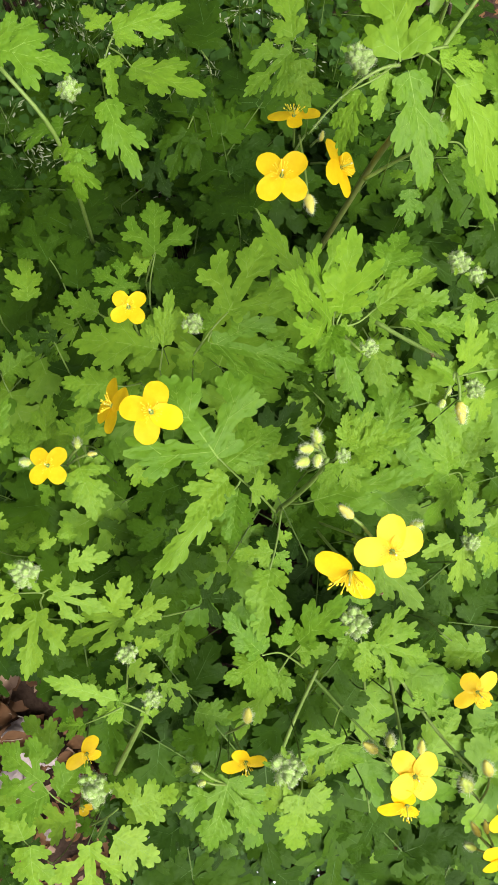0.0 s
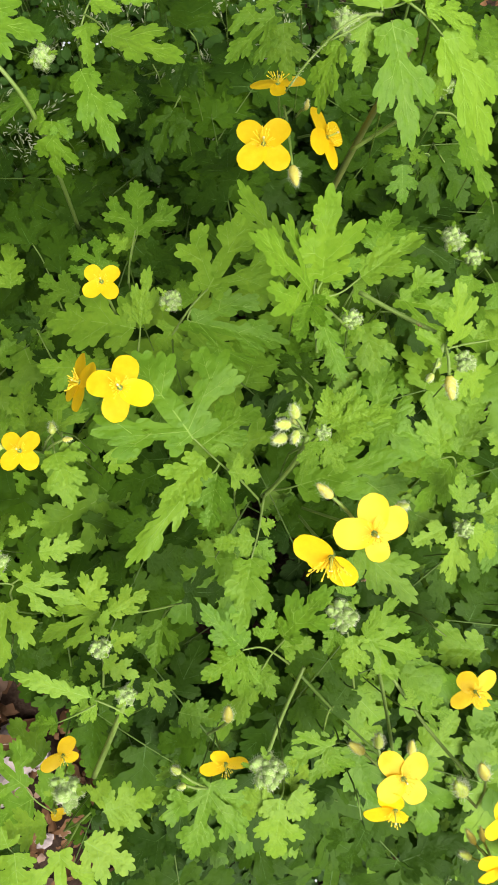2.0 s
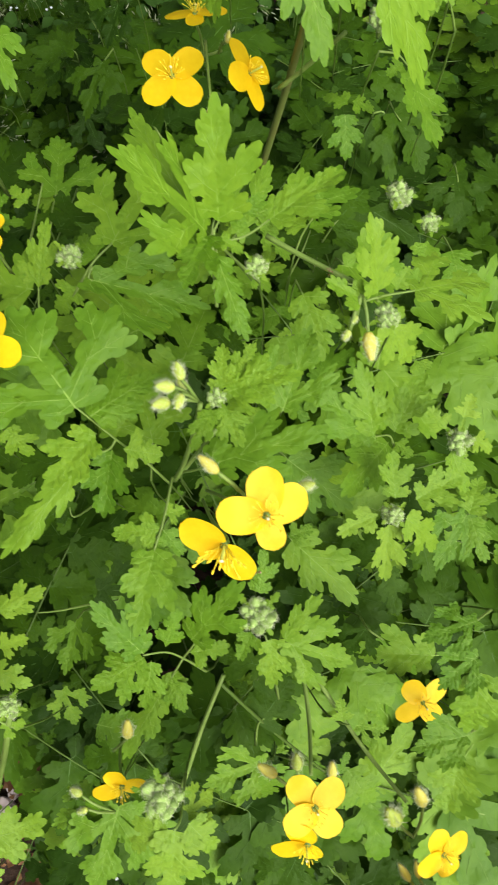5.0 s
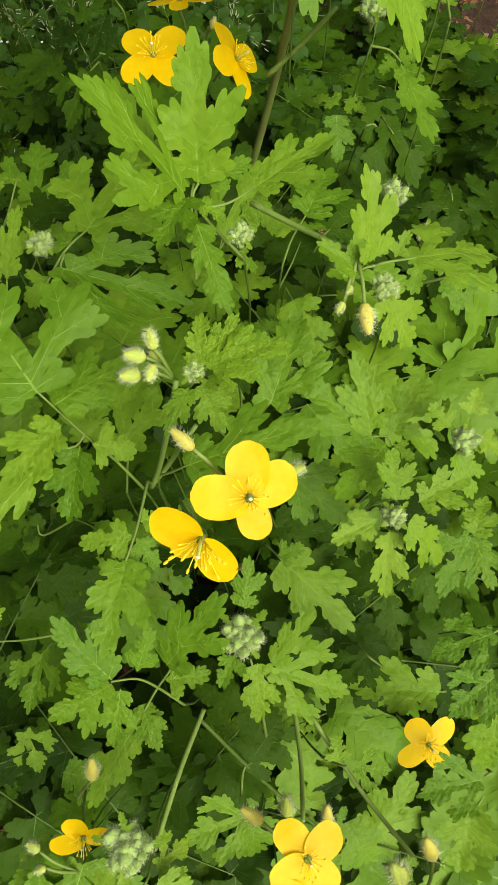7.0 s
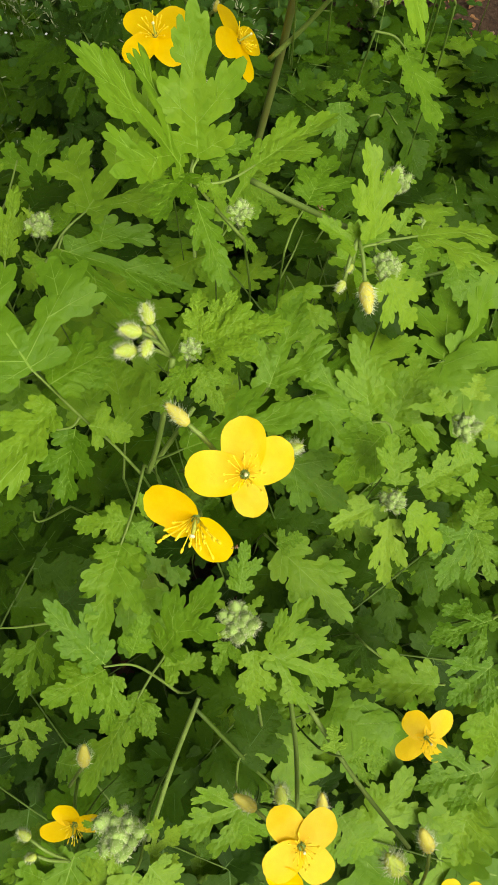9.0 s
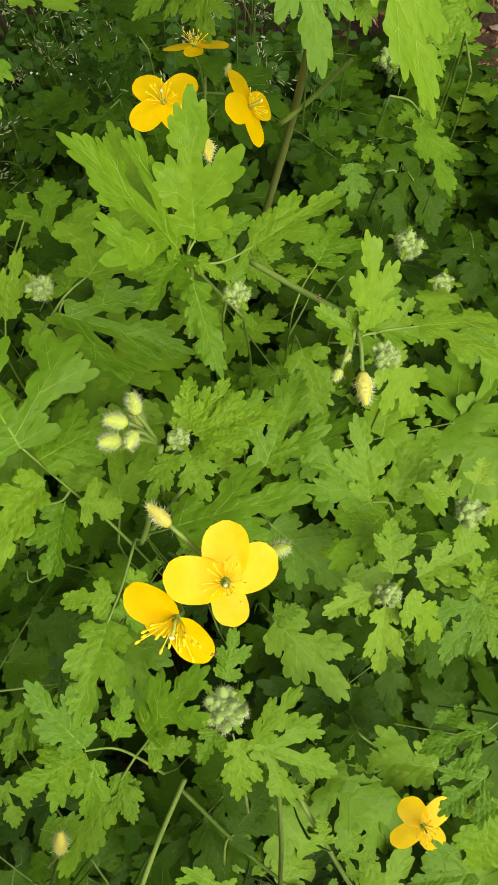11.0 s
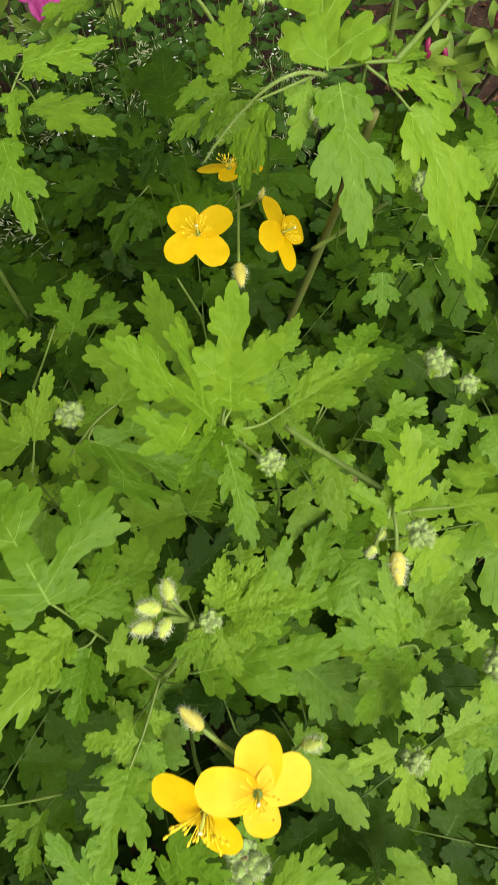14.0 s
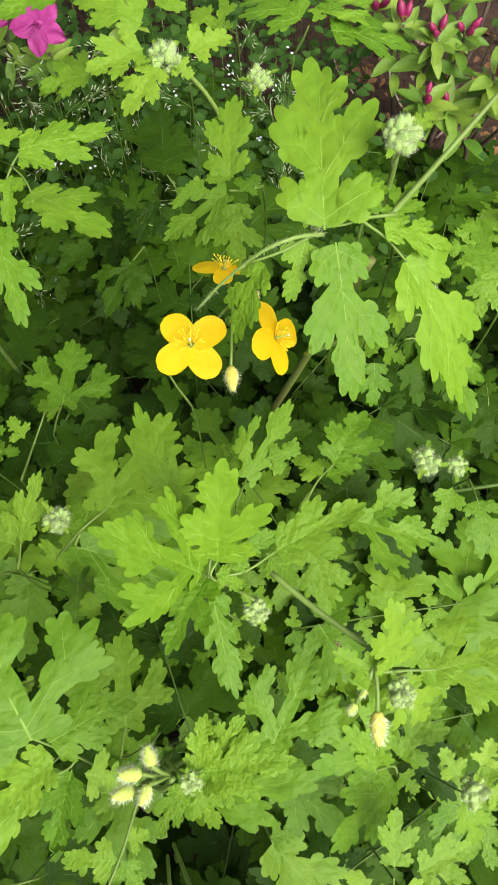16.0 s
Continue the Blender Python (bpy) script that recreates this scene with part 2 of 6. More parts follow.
CORE = {"oval": (0.125, 0.38, 0.28), "long": (0.085, 0.40, 0.19), "tri": (0.10, 0.34, 0.23), "small": (0.12, 0.38, 0.33)}


def lobe_outline(origin, way, length, width, teeth, rng, fine):
    """A lobe on a narrow neck that broadens to a rounded end, cut into round teeth with sharp notches."""
    side = Vector((-way.y, way.x))
    bend = rng.uniform(-0.10, 0.10) * length
    pts = []
    for k in range(-16, 17):
        f = k / 16
        u = 1 - abs(f) ** 1.6
        h = 0.44 + 0.56 * math.sin(math.pi / 2 * u / 0.62) if u < 0.62 else max(0.0, 1 - ((u - 0.62) / 0.38) ** 2.0) ** 0.62
        pts.append(origin + way * length * u + side * ((1 if f > 0 else -1) * width / 2 * h + bend * u * u))
    steps = [(b - a).length for a, b in zip(pts, pts[1:])]
    run = sum(steps)
    # the teeth sit on the outer part of the outline; the neck stays smooth
    lead = 0.17
    marks = [0.0, 0.5 * lead]
    cuts = [lead]
    for k in range(teeth):
        cuts.append(cuts[-1] + rng.uniform(0.8, 1.2))
    total = cuts[-1] - lead
    cuts = [lead + (c - lead) / total * (1 - 2 * lead) for c in cuts]
    spots = [(m, 0.0) for m in marks]
    shares = (0.0, 0.18, 0.42, 0.66, 0.86) if fine else (0.0, 0.22, 0.5, 0.8)
    for k in range(teeth):
        lo, hi = cuts[k], cuts[k + 1]
        amp = (hi - lo) * run * (rng.uniform(0.44, 0.62) if fine else rng.uniform(0.38, 0.52)) * (0.65 if k in (0, teeth - 1) else 1.0)
        for q in shares:
            spots.append((lo + q * (hi - lo), amp * (math.sin(math.pi * q) ** 0.85 - 0.45)))
    spots += [(cuts[-1], 0.0), (1 - 0.5 * lead, 0.0), (1.0, 0.0)]
    heart = origin + way * length * 0.45
    out = []
    for t, amount in spots:
        goal, acc = run * t, 0.0
        for a, b, d in zip(pts, pts[1:], steps):
            if acc + d >= goal - 1e-9:
                p = a.lerp(b, (goal - acc) / max(d, 1e-9))
                break
            acc += d
        away = ((p - heart).normalized() + way * 0.35).normalized()
        out.append(p + away * amount)
    return out


def leaflet_mesh(kind, seed, mats, droop, fold, wave, fine=True):
    rng = random.Random(seed)
    half, core_at, tip_width = CORE[kind]
    polys = [[Vector((half * (math.sin(a) if abs(math.sin(a)) > 0.02 else 0), core_at - core_at * math.cos(a))) for a in [2 * math.pi * k / 18 for k in range(18)]]]
    top = Vector((rng.uniform(-0.05, 0.05), 1.0)).normalized()
    veins = [(Vector((0, -0.02)), Vector((0, 0.93)))]
    polys.append(lobe_outline(Vector((0, 0.50)), top, 0.48, tip_width, 5, rng, fine))
    for s in (-1, 1):
        grow = rng.uniform(0.9, 1.1)
        for k, (ox, oy, angle, length, width, teeth) in enumerate(LOBES[kind]):
            a = radians(angle + rng.uniform(-6, 6))
            le = length * rng.uniform(0.86, 1.12) * grow
            o = Vector((s * ox, oy + (0 if ox else rng.uniform(-0.035, 0.035))))
            way = Vector((s * math.sin(a), math.cos(a)))
            polys.append(lobe_outline(o, way, le, width * rng.uniform(0.9, 1.1), teeth, rng, fine))
            veins.append((o, o + way * le * 0.86))
            if fine:
                for e in (-1, 1):
                    b = a + e * radians(36)
                    root = o + way * le * 0.42
                    veins.append((root, root + Vector((s * math.sin(b), math.cos(b))) * width * 0.5))
    pts, outlines = [], []
    for poly in polys:
        outlines.append(list(range(len(pts), len(pts) + len(poly))))
        pts += poly
    grid = 0.045 if fine else 0.12
    spare = [Vector(((x + 0.5 * (y % 2)) * grid, y * grid + 0.03)) for x in range(-int(0.7 / grid), int(0.7 / grid) + 1) for y in range(int(1.0 / grid))]
    flat, _, tris, *_ = geometry.delaunay_2d_cdt(pts + spare, [], outlines, 1, 1e-4)
    off = Vector((rng.uniform(0, 50), rng.uniform(0, 50), seed))

    def height(x, y):
        z = -droop * (y * y + 0.8 * x * x) + droop * 0.35 * y + fold * abs(x)
        z += wave * noise.noise(Vector((x * 3.2, y * 3.2, 0)) + off) * (0.25 + abs(x) * 1.6 + 0.4 * y)
        z += 0.35 * wave * noise.noise(Vector((x * 8, y * 8, 5)) + off) * min(1, abs(x) / 0.1 + y * 0.4)
        pillow = abs(math.sin(math.pi * (y - 0.8 * abs(x)) / 0.115)) * min(1, abs(x) / 0.05)
        return z + 0.10 * wave * pillow

    used = {i: k for k, i in enumerate(sorted({i for f in tris for i in f}))}
    verts = [(flat[i].x, flat[i].y, height(flat[i].x, flat[i].y)) for i in used]
    faces = [tuple(used[i] for i in f) for f in tris]
    which = [0] * len(faces)
    for i, (root, tip) in enumerate(veins):
        r0 = 0.0075 if i == 0 else (0.0036 if fine else 0.0022) if (tip - root).length > 0.2 else 0.0024
        n = 6 if fine else 3
        k = len(verts)
        for j in range(n + 1):
            p = root.lerp(tip, j / n)
            d = (tip - root).normalized()
            s = Vector((-d.y, d.x)) * r0 * (1 - 0.75 * j / n)
            for e, up in ((-1, 0.0005), (0, 0.0042), (1, 0.0005)):
                q = p + s * e
                verts.append((q.x, q.y, height(q.x, q.y) + up))
        for j in range(n):
            for e in range(2):
                faces.append((k + 3 * j + e, k + 3 * j + e + 1, k + 3 * j + e + 4, k + 3 * j + e + 3))
                which.append(1)
    return mesh_of(f"{kind} leaflet", verts, faces, mats, which)


FORMS = ((0.08, 0.10), (0.20, 0.04), (0.04, 0.20), (0.28, 0.12), (0.12, -0.06), (0.16, 0.16))
SHAPES, BROAD = {}, {}
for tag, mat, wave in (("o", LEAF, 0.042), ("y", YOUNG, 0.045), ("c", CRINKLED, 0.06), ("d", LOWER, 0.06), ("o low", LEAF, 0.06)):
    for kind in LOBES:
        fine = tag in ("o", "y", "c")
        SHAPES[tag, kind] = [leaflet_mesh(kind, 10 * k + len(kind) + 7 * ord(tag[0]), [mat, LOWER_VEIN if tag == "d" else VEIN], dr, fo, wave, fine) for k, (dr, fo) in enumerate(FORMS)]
for pool in SHAPES.values():
    for me in pool:
        BROAD[me.name] = max(v.co.x for v in me.vertices) - min(v.co.x for v in me.vertices)
LEAF_RANDOM = random.Random(5)


def leaflet(leaf_ob, tag, kind, base, tip, width, lean=(0, 0)):
    """A leaflet from base to tip in the world, of the given width; lean tips its face off the upright."""
    base, tip = Vector(base), Vector(tip)
    y = tip - base
    length = y.length
    y = y / length
    if kind == "oval":
        kind = "tri" if width > 1.05 * length else "long" if width < 0.4 * length else "oval"
    up = Vector((lean[0] + LEAF_RANDOM.uniform(-0.2, 0.2), lean[1] + LEAF_RANDOM.uniform(-0.2, 0.2), 1.0))
    z = (up - y * up.dot(y)).normalized()
    x = y.cross(z)
    me = LEAF_RANDOM.choice(SHAPES[tag, kind])
    flip = 1 if LEAF_RANDOM.random() < 0.5 else -1
    w = width / BROAD[me.name] * flip
    d = min(1.2 * abs(w), 0.5 * (abs(w) + length))
    origin = base - leaf_ob.parent.location
    m = Matrix(((x.x * w, y.x * length, z.x * d, origin.x), (x.y * w, y.y * length, z.y * d, origin.y), (x.z * w, y.z * length, z.z * d, origin.z), (0, 0, 0, 1)))
    return part("leaflet", me, leaf_ob, "", m)


# ---- celandine plants ----
PLANTS = {}


def plant(key, x, y, label):
    """A celandine plant, rooted in the soil at x, y, with a short crown of leaf bases."""
    ob = thing("celandine_plant", (x, y, 0.0), label, "flowering plant", "celandine plants of the clump")
    b = Build()
    rng = random.Random(key)
    for k in range(6):
        a = rng.uniform(0, 6.28)
        b.tube(curve_points([(0, 0, -0.01), (0.01 * math.cos(a), 0.01 * math.sin(a), 0.03), (0.03 * math.cos(a), 0.03 * math.sin(a), 0.07)], 4), [0.004 - 0.00025 * i for i in range(9)], 7)
    part("crown", b.mesh("crown", [STEM]), ob)
    PLANTS[key] = ob
    return ob


def near_plant(p):
    return min(PLANTS.values(), key=lambda o: (o.location.xy - Vector(p).xy).length)


def stem(key, points, r0, r1, mat=None, hairs=0, label=""):
    """A round stem through points of the world, thinning from r0 to r1."""
    ob = PLANTS[key] if key else near_plant(points[0])
    line = curve_points([shifted(ob, p) for p in points], 5)
    b = Build()
    b.tube(line, [r0 + (r1 - r0) * i / (len(line) - 1) for i in range(len(line))], 9)
    rng = random.Random(len(points) + hairs)
    for _ in range(hairs):
        i = rng.randrange(len(line) - 1)
        p = line[i].lerp(line[i + 1], rng.random())
        d = Vector((rng.gauss(0, 1), rng.gauss(0, 1), rng.gauss(0, 1))).normalized()
        b.hair(p, p + d * (r0 + rng.uniform(0.0003, 0.0013)), 0.00004, 1)
    return part("stem", b.mesh("stem", [mat or STEM, HAIR]), ob, label)


def leaf(rachis, thick=0.00052, stalk=True, mat=None, drop=0.09, branches=()):
    """A divided leaf: its stalk rises from the nearest plant and carries the leaflets along the rachis."""
    ob = near_plant(rachis[0])
    line = [shifted(ob, p) for p in rachis]
    b = Build()
    if stalk:
        first, way = line[0], (line[0] - line[1]).normalized()
        low = first * 0.98 + way * 0.005
        low.z = max(0.02, first.z - drop)
        mid = first + way * 0.004
        mid.z = first.z - 0.028
        tail = curve_points([low, mid.lerp(low, 0.4), mid, first], 4)
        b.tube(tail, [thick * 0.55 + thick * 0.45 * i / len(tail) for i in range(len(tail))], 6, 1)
    body = curve_points(line, 4)
    b.tube(body, [thick * (1.1 - 0.5 * i / len(body)) for i in range(len(body))], 6)
    for side in branches:
        way = curve_points([shifted(ob, p) for p in side], 4)
        b.tube(way, [thick * (0.9 - 0.35 * i / len(way)) for i in range(len(way))], 6)
    return part("leaf", b.mesh("leaf rachis", [mat or STEM, LOWER_STEM]), ob)


# ---- flowers ----
def petal_mesh(seed, cup):
    """A broad rounded petal, narrow at its base: base at the origin, tip at (0, 1, 0)."""
    rng = random.Random(seed)
    n, rows = 11, 13
    verts = []
    a, c = rng.uniform(0, 9), rng.uniform(0.92, 1.08)
    skew = rng.uniform(-0.06, 0.06)
    for j in range(rows):
        t = j / (rows - 1)
        e = (t - 0.60) / (0.62 if t < 0.60 else 0.405)
        half = c * 0.355 * math.sqrt(max(0.0, 1 - abs(e) ** 2.2)) + 0.035 * (1 - t)
        for i in range(n):
            u = 2 * i / (n - 1) - 1
            x = half * u + skew * t * t
            y = t
            z = cup * (0.5 * t * t + 0.9 * x * x) - 0.10 * t + 0.05 * noise.noise(Vector((x * 2.5 + a, y * 2.5, seed))) * t
            z += 0.006 * math.cos(26 * u) * (1 - t)
            verts.append((x, y, z))
    faces = [(j * n + i, j * n + i + 1, (j + 1) * n + i + 1, (j + 1) * n + i) for j in range(rows - 1) for i in range(n - 1)]
    return mesh_of("petal", verts, faces, [PETAL])


PETALS = [petal_mesh(k, cup) for k, cup in enumerate((0.10, 0.28, 0.02, 0.40, -0.12))]


def stamen_mesh(seed):
    rng = random.Random(seed)
    b = Build()
    for k in range(18):
        a = 2 * math.pi * k / 18 + rng.uniform(-0.15, 0.15)
        s = rng.uniform(0.14, 0.40)
        h = rng.uniform(0.20, 0.38)
        root = Vector((0.05 * math.cos(a), 0.05 * math.sin(a), 0.0))
        tip = Vector((s * math.cos(a), s * math.sin(a), h))
        b.tube([root, root.lerp(tip, 0.5) + Vector((0, 0, 0.03)), tip], [0.006, 0.007, 0.009], 5)
        d = (tip - root).normalized()
        m = Matrix.Translation(tip) @ d.to_track_quat("Z", "Y").to_matrix().to_4x4()
        b.turned(m, [(-0.03, 0.009), (-0.015, 0.019), (0.02, 0.020), (0.045, 0.009)], 6)
    return b.mesh("stamens", [STAMEN])


def pistil_mesh():
    b = Build()
    b.turned(Matrix.Identity(4), [(-0.05, 0.05), (0.1, 0.05), (0.4, 0.042), (0.46, 0.03)], 8, 0)
    b.turned(Matrix.Translation((0, 0, 0.46)), [(0, 0.035), (0.02, 0.062), (0.05, 0.06), (0.07, 0.03)], 8, 1)
    return b.mesh("pistil", [PISTIL, STIGMA])


STAMENS = [stamen_mesh(k) for k in range(3)]
PISTIL_MESH = pistil_mesh()


def flower(centre, facing, radius, spin=0.0, petals=(0, 90, 180, 270), cup=0, stalk=None, size=(1, 1, 1, 1), tuft=None):
    """An open four-petalled flower. spin: degrees of its first petal round its axis; stalk: where its pedicel starts."""
    ob = near_plant(centre)
    c, f = shifted(ob, centre), Vector(facing).normalized()
    b = Build()
    start = shifted(ob, stalk) if stalk else c - f * 0.02 + Vector((0, 0, -0.03))
    b.tube(curve_points([start, start.lerp(c, 0.5) + Vector((0, 0, 0.002)), c - f * 0.004, c], 4), 0.0006, 6)
    b.turned(Matrix.Translation(c) @ f.to_track_quat("Z", "Y").to_matrix().to_4x4(), [(-0.003, 0.0006), (-0.001, 0.0013), (0.0005, 0.0012)], 8)
    head = part("flower", b.mesh("pedicel", [STEM]), ob)
    north = Vector((0, 1, 0)) if abs(f.y) < 0.85 else Vector((0, -f.y, 1))
    north = (north - f * north.dot(f)).normalized()
    east = north.cross(f)
    turn = Matrix((east, north, f)).transposed().to_4x4()
    rng = random.Random(int(abs(centre[0]) * 1e5))
    for k, (a, s) in enumerate(zip(petals, size)):
        m = Matrix.Translation(c) @ turn @ pose(0, 0, 0.0004 * (k % 2), 0, 0, spin + a) @ Matrix.Diagonal((radius * s, radius * s, radius, 1))
        part("petal", PETALS[(cup + rng.randrange(2)) % 5], head, "", m)
    if tuft:
        turn = Vector(tuft).to_track_quat("Z", "Y").to_matrix().to_4x4()
    m = Matrix.Translation(c) @ turn @ Matrix.Scale(radius * (1.4 * Vector(tuft).length if tuft else 0.95), 4)
    part("stamen_tuft", STAMENS[rng.randrange(3)], head, "bunch of fine yellow stamens", m)
    part("pistil", PISTIL_MESH, head, "green pistil with a pale stigma", m @ Matrix.Diagonal((0.6, 0.6, 0.5 if tuft else 0.9, 1)))
    return head


# ---- buds ----
def bud_mesh(seed, mat, hairs, plump, long=1.0, thick=0.0105):
    rng = random.Random(seed)
    b = Build()
    prof = [(0.0, 0.10), (0.06, 0.24 * plump), (0.25, 0.36 * plump), (0.5, 0.37 * plump), (0.75, 0.27 * plump), (0.92, 0.12), (1.0, 0.05)]
    b.turned(Matrix.Identity(4), prof, 14, 0)
    b.v = [(x * (1 + 0.09 * math.cos(2 * math.atan2(y, x) + 2.5 * z)), y * (1 + 0.09 * math.cos(2 * math.atan2(y, x) + 2.5 * z)), z) for x, y, z in b.v]
    for _ in range(hairs):
        z = rng.uniform(0.1, 1.0)
        r = 0.35 * plump * math.sin(math.pi * min(0.95, z * 0.85 + 0.12)) + 0.02
        a = rng.uniform(0, 6.283)
        p = Vector((r * math.cos(a), r * math.sin(a), z))
        d = Vector((math.cos(a), math.sin(a), rng.uniform(0.0, 1.1))).normalized()
        b.hair(p * 0.95, p + d * rng.uniform(0.16, 0.40) * long, thick, 1)
    return b.mesh("bud", [mat, HAIR])


BUDS = {"g": [bud_mesh(k, BUD, 220, 0.82) for k in range(3)], "r": [bud_mesh(k + 5, RIPE_BUD, 150, 0.64, 0.7) for k in range(3)], "w": [bud_mesh(k + 9, WOOL, 110, 1.05, 1.05, 0.0085) for k in range(4)]}


def bud(parent, kind, base, tip, plump=1.0):
    base, tip = shifted(parent.parent, base), shifted(parent.parent, tip)
    d = tip - base
    m = Matrix.Translation(base) @ d.to_track_quat("Z", "Y").to_matrix().to_4x4() @ Matrix.Diagonal((d.length * plump, d.length * plump, d.length, 1))
    return part("bud", LEAF_RANDOM.choice(BUDS[kind]), parent, "", m)


def bud_stalks(root, ends, thick=0.0006, hairs=14, label=""):
    """Hairy pedicels from one root, to carry single buds."""
    ob = near_plant(root)
    b = Build()
    r = shifted(ob, root)
    rng = random.Random(len(ends))
    for e in ends:
        e = shifted(ob, e)
        line = curve_points([r, r.lerp(e, 0.55) + Vector((0, 0, 0.0025)), e], 4)
        b.tube(line, thick, 6)
        for _ in range(hairs):
            i = rng.randrange(len(line) - 1)
            d = Vector((rng.gauss(0, 1), rng.gauss(0, 1), rng.gauss(0, 1))).normalized()
            p = line[i].lerp(line[i + 1], rng.random())
            b.hair(p, p + d * rng.uniform(0.0012, 0.0024), 0.00005, 1)
    return part("inflorescence", b.mesh("pedicels", [STEM, HAIR]), ob, label)


def single_bud(root, base, tip, kind="g", plump=1.0):
    return bud(bud_stalks(root, [base]), kind, base, tip, plump)


def woolly_head(centre, size, seed, count=24, kind="w"):
    """A tight head of woolly young buds on a hairy stalk."""
    rng = random.Random(seed)
    c = Vector(centre)
    size = size * 0.9
    root = c - Vector((0, 0, size * 1.2))
    ends, tips = [], []
    for k in range(count):
        a = 2.4 * k + rng.uniform(-0.3, 0.3)
        s = size * 0.33 * math.sqrt((k + 0.2) / count)
        e = c + Vector((s * math.cos(a), s * math.sin(a), -0.25 * size + rng.uniform(-0.1, 0.1) * size - s * 0.5))
        d = Vector((math.cos(a) * s / size * 1.6, math.sin(a) * s / size * 1.6, 1)) + Vector((rng.uniform(-0.3, 0.3), rng.uniform(-0.3, 0.3), 0))
        ends.append(e)
        tips.append(e + d.normalized() * size * rng.uniform(0.24, 0.40))
    cluster = bud_stalks(root, ends, 0.0006, 12, "woolly head of unopened buds")
    for e, t in zip(ends, tips):
        bud(cluster, kind, e, t)
    bracts = leaf([root, root.lerp(c, 0.5)], 0.0004, False)
    turn = rng.uniform(0, 6.28)
    for k in range(4):
        a = turn + 1.571 * k + rng.uniform(-0.3, 0.3)
        d = Vector((math.cos(a), math.sin(a), rng.uniform(-0.1, 0.35)))
        base = c + d * size * 0.22 - Vector((0, 0, 0.2 * size))
        leaflet(bracts, "y", "small", base, base + d * size * rng.uniform(0.38, 0.62), size * rng.uniform(0.30, 0.42))
    return cluster


def whole_leaf(base, direction, length, tag, rng, pairs=2, lift=0.0):
    """A complete divided leaf growing from base along direction, drooping towards its end."""
    base, d = Vector(base), Vector(direction)
    d.z = 0
    d.normalize()
    side = Vector((-d.y, d.x, 0))
    at = lambda t: base + d * length * t + Vector((0, 0, lift * t * length - 0.25 * length * t * t))
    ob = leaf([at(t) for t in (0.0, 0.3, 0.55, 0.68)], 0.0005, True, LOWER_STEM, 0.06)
    end = at(0.62)
    leaflet(ob, tag, "tri", end, at(1.0) + Vector((0, 0, rng.uniform(-0.01, 0.006))), length * rng.uniform(0.46, 0.62))
    for k in range(pairs):
        t = 0.56 - 0.23 * k
        for s in (-1, 1):
            le = length * rng.uniform(0.30, 0.40) * (1 - 0.16 * k)
            p = at(t + rng.uniform(-0.02, 0.02))
            tip = p + side * s * le * 0.92 + d * le * 0.42 + Vector((0, 0, rng.uniform(-0.35, 0.1) * le))
            leaflet(ob, tag, "oval", p, tip, le * rng.uniform(0.7, 0.92))
        for s in (-1, 1):
            if rng.random() < 0.6:
                le = length * rng.uniform(0.07, 0.12)
                p = at(t - 0.1)
                leaflet(ob, tag, "small", p, p + side * s * le + d * le * 0.2, le * 0.8)
    return ob

# ---- the plants ----
plant("a", -0.13, 0.17, "tall celandine with pale hairy stems and lobed leaves")
plant("b", 0.03, 0.12, "tall celandine with a reddish stem and drooping upper leaves")
plant("c", 0.02, 0.02, "celandine with a large open leaf and yellow flowers")
plant("d", -0.09, 0.01, "celandine with bright young leaves round a woolly bud head")
plant("e", 0.06, -0.06, "flowering celandine with hairy bud clusters")
plant("f", 0.11, 0.05, "celandine with crinkled young leaves and yellowing buds")
plant("g", -0.07, -0.11, "celandine with small yellow flowers near bare soil")
plant("h", 0.01, -0.10, "celandine with a woolly head and half-opened flowers")
plant("i", 0.11, 0.22, "slender celandine beside the mulch")
plant("j", 0.00, 0.32, "celandine with fresh yellow-green leaves before the azalea")
plant("k", -0.04, 0.10, "celandine with broad dark leaves and small flowers")
plant("l", 0.15, -0.06, "celandine with pale fringed leaves near the soil")

# ---- the leaves that stand out, plant by plant ----
lf = leaf([(0.0469, 0.0905, 0.4850), (0.0373, 0.0929, 0.5000), (0.0327, 0.0934, 0.5120), (0.0341, 0.0974, 0.5140)], branches=[[(0.0338, 0.0939, 0.5070), (0.0421, 0.0970, 0.5050), (0.0499, 0.1038, 0.5030)], [(0.0330, 0.0939, 0.5070), (0.0334, 0.0902, 0.4980), (0.0374, 0.0866, 0.4880)]])
leaflet(lf, 'o', 'oval', (0.0341, 0.0974, 0.5140), (0.0334, 0.1127, 0.5490), 0.0239)
leaflet(lf, 'o', 'oval', (0.0499, 0.1038, 0.5030), (0.0735, 0.1194, 0.5080), 0.0189)
leaflet(lf, 'o', 'small', (0.0353, 0.0988, 0.5120), (0.0490, 0.1066, 0.5120), 0.0119)
leaflet(lf, 'o', 'tri', (0.0296, 0.0939, 0.5160), (0.0116, 0.0953, 0.5570), 0.0340, (2.6, -0.5))
leaflet(lf, 'o', 'oval', (0.0314, 0.0926, 0.5140), (0.0240, 0.0734, 0.5230), 0.0143)
leaflet(lf, 'o', 'small', (0.0338, 0.0948, 0.5080), (0.0421, 0.0920, 0.5050), 0.0081)
leaflet(lf, 'o', 'long', (0.0328, 0.0910, 0.5060), (0.0427, 0.0628, 0.5040), 0.0100)
leaflet(lf, 'o', 'small', (0.0475, 0.1035, 0.4980), (0.0579, 0.0969, 0.4900), 0.0115)
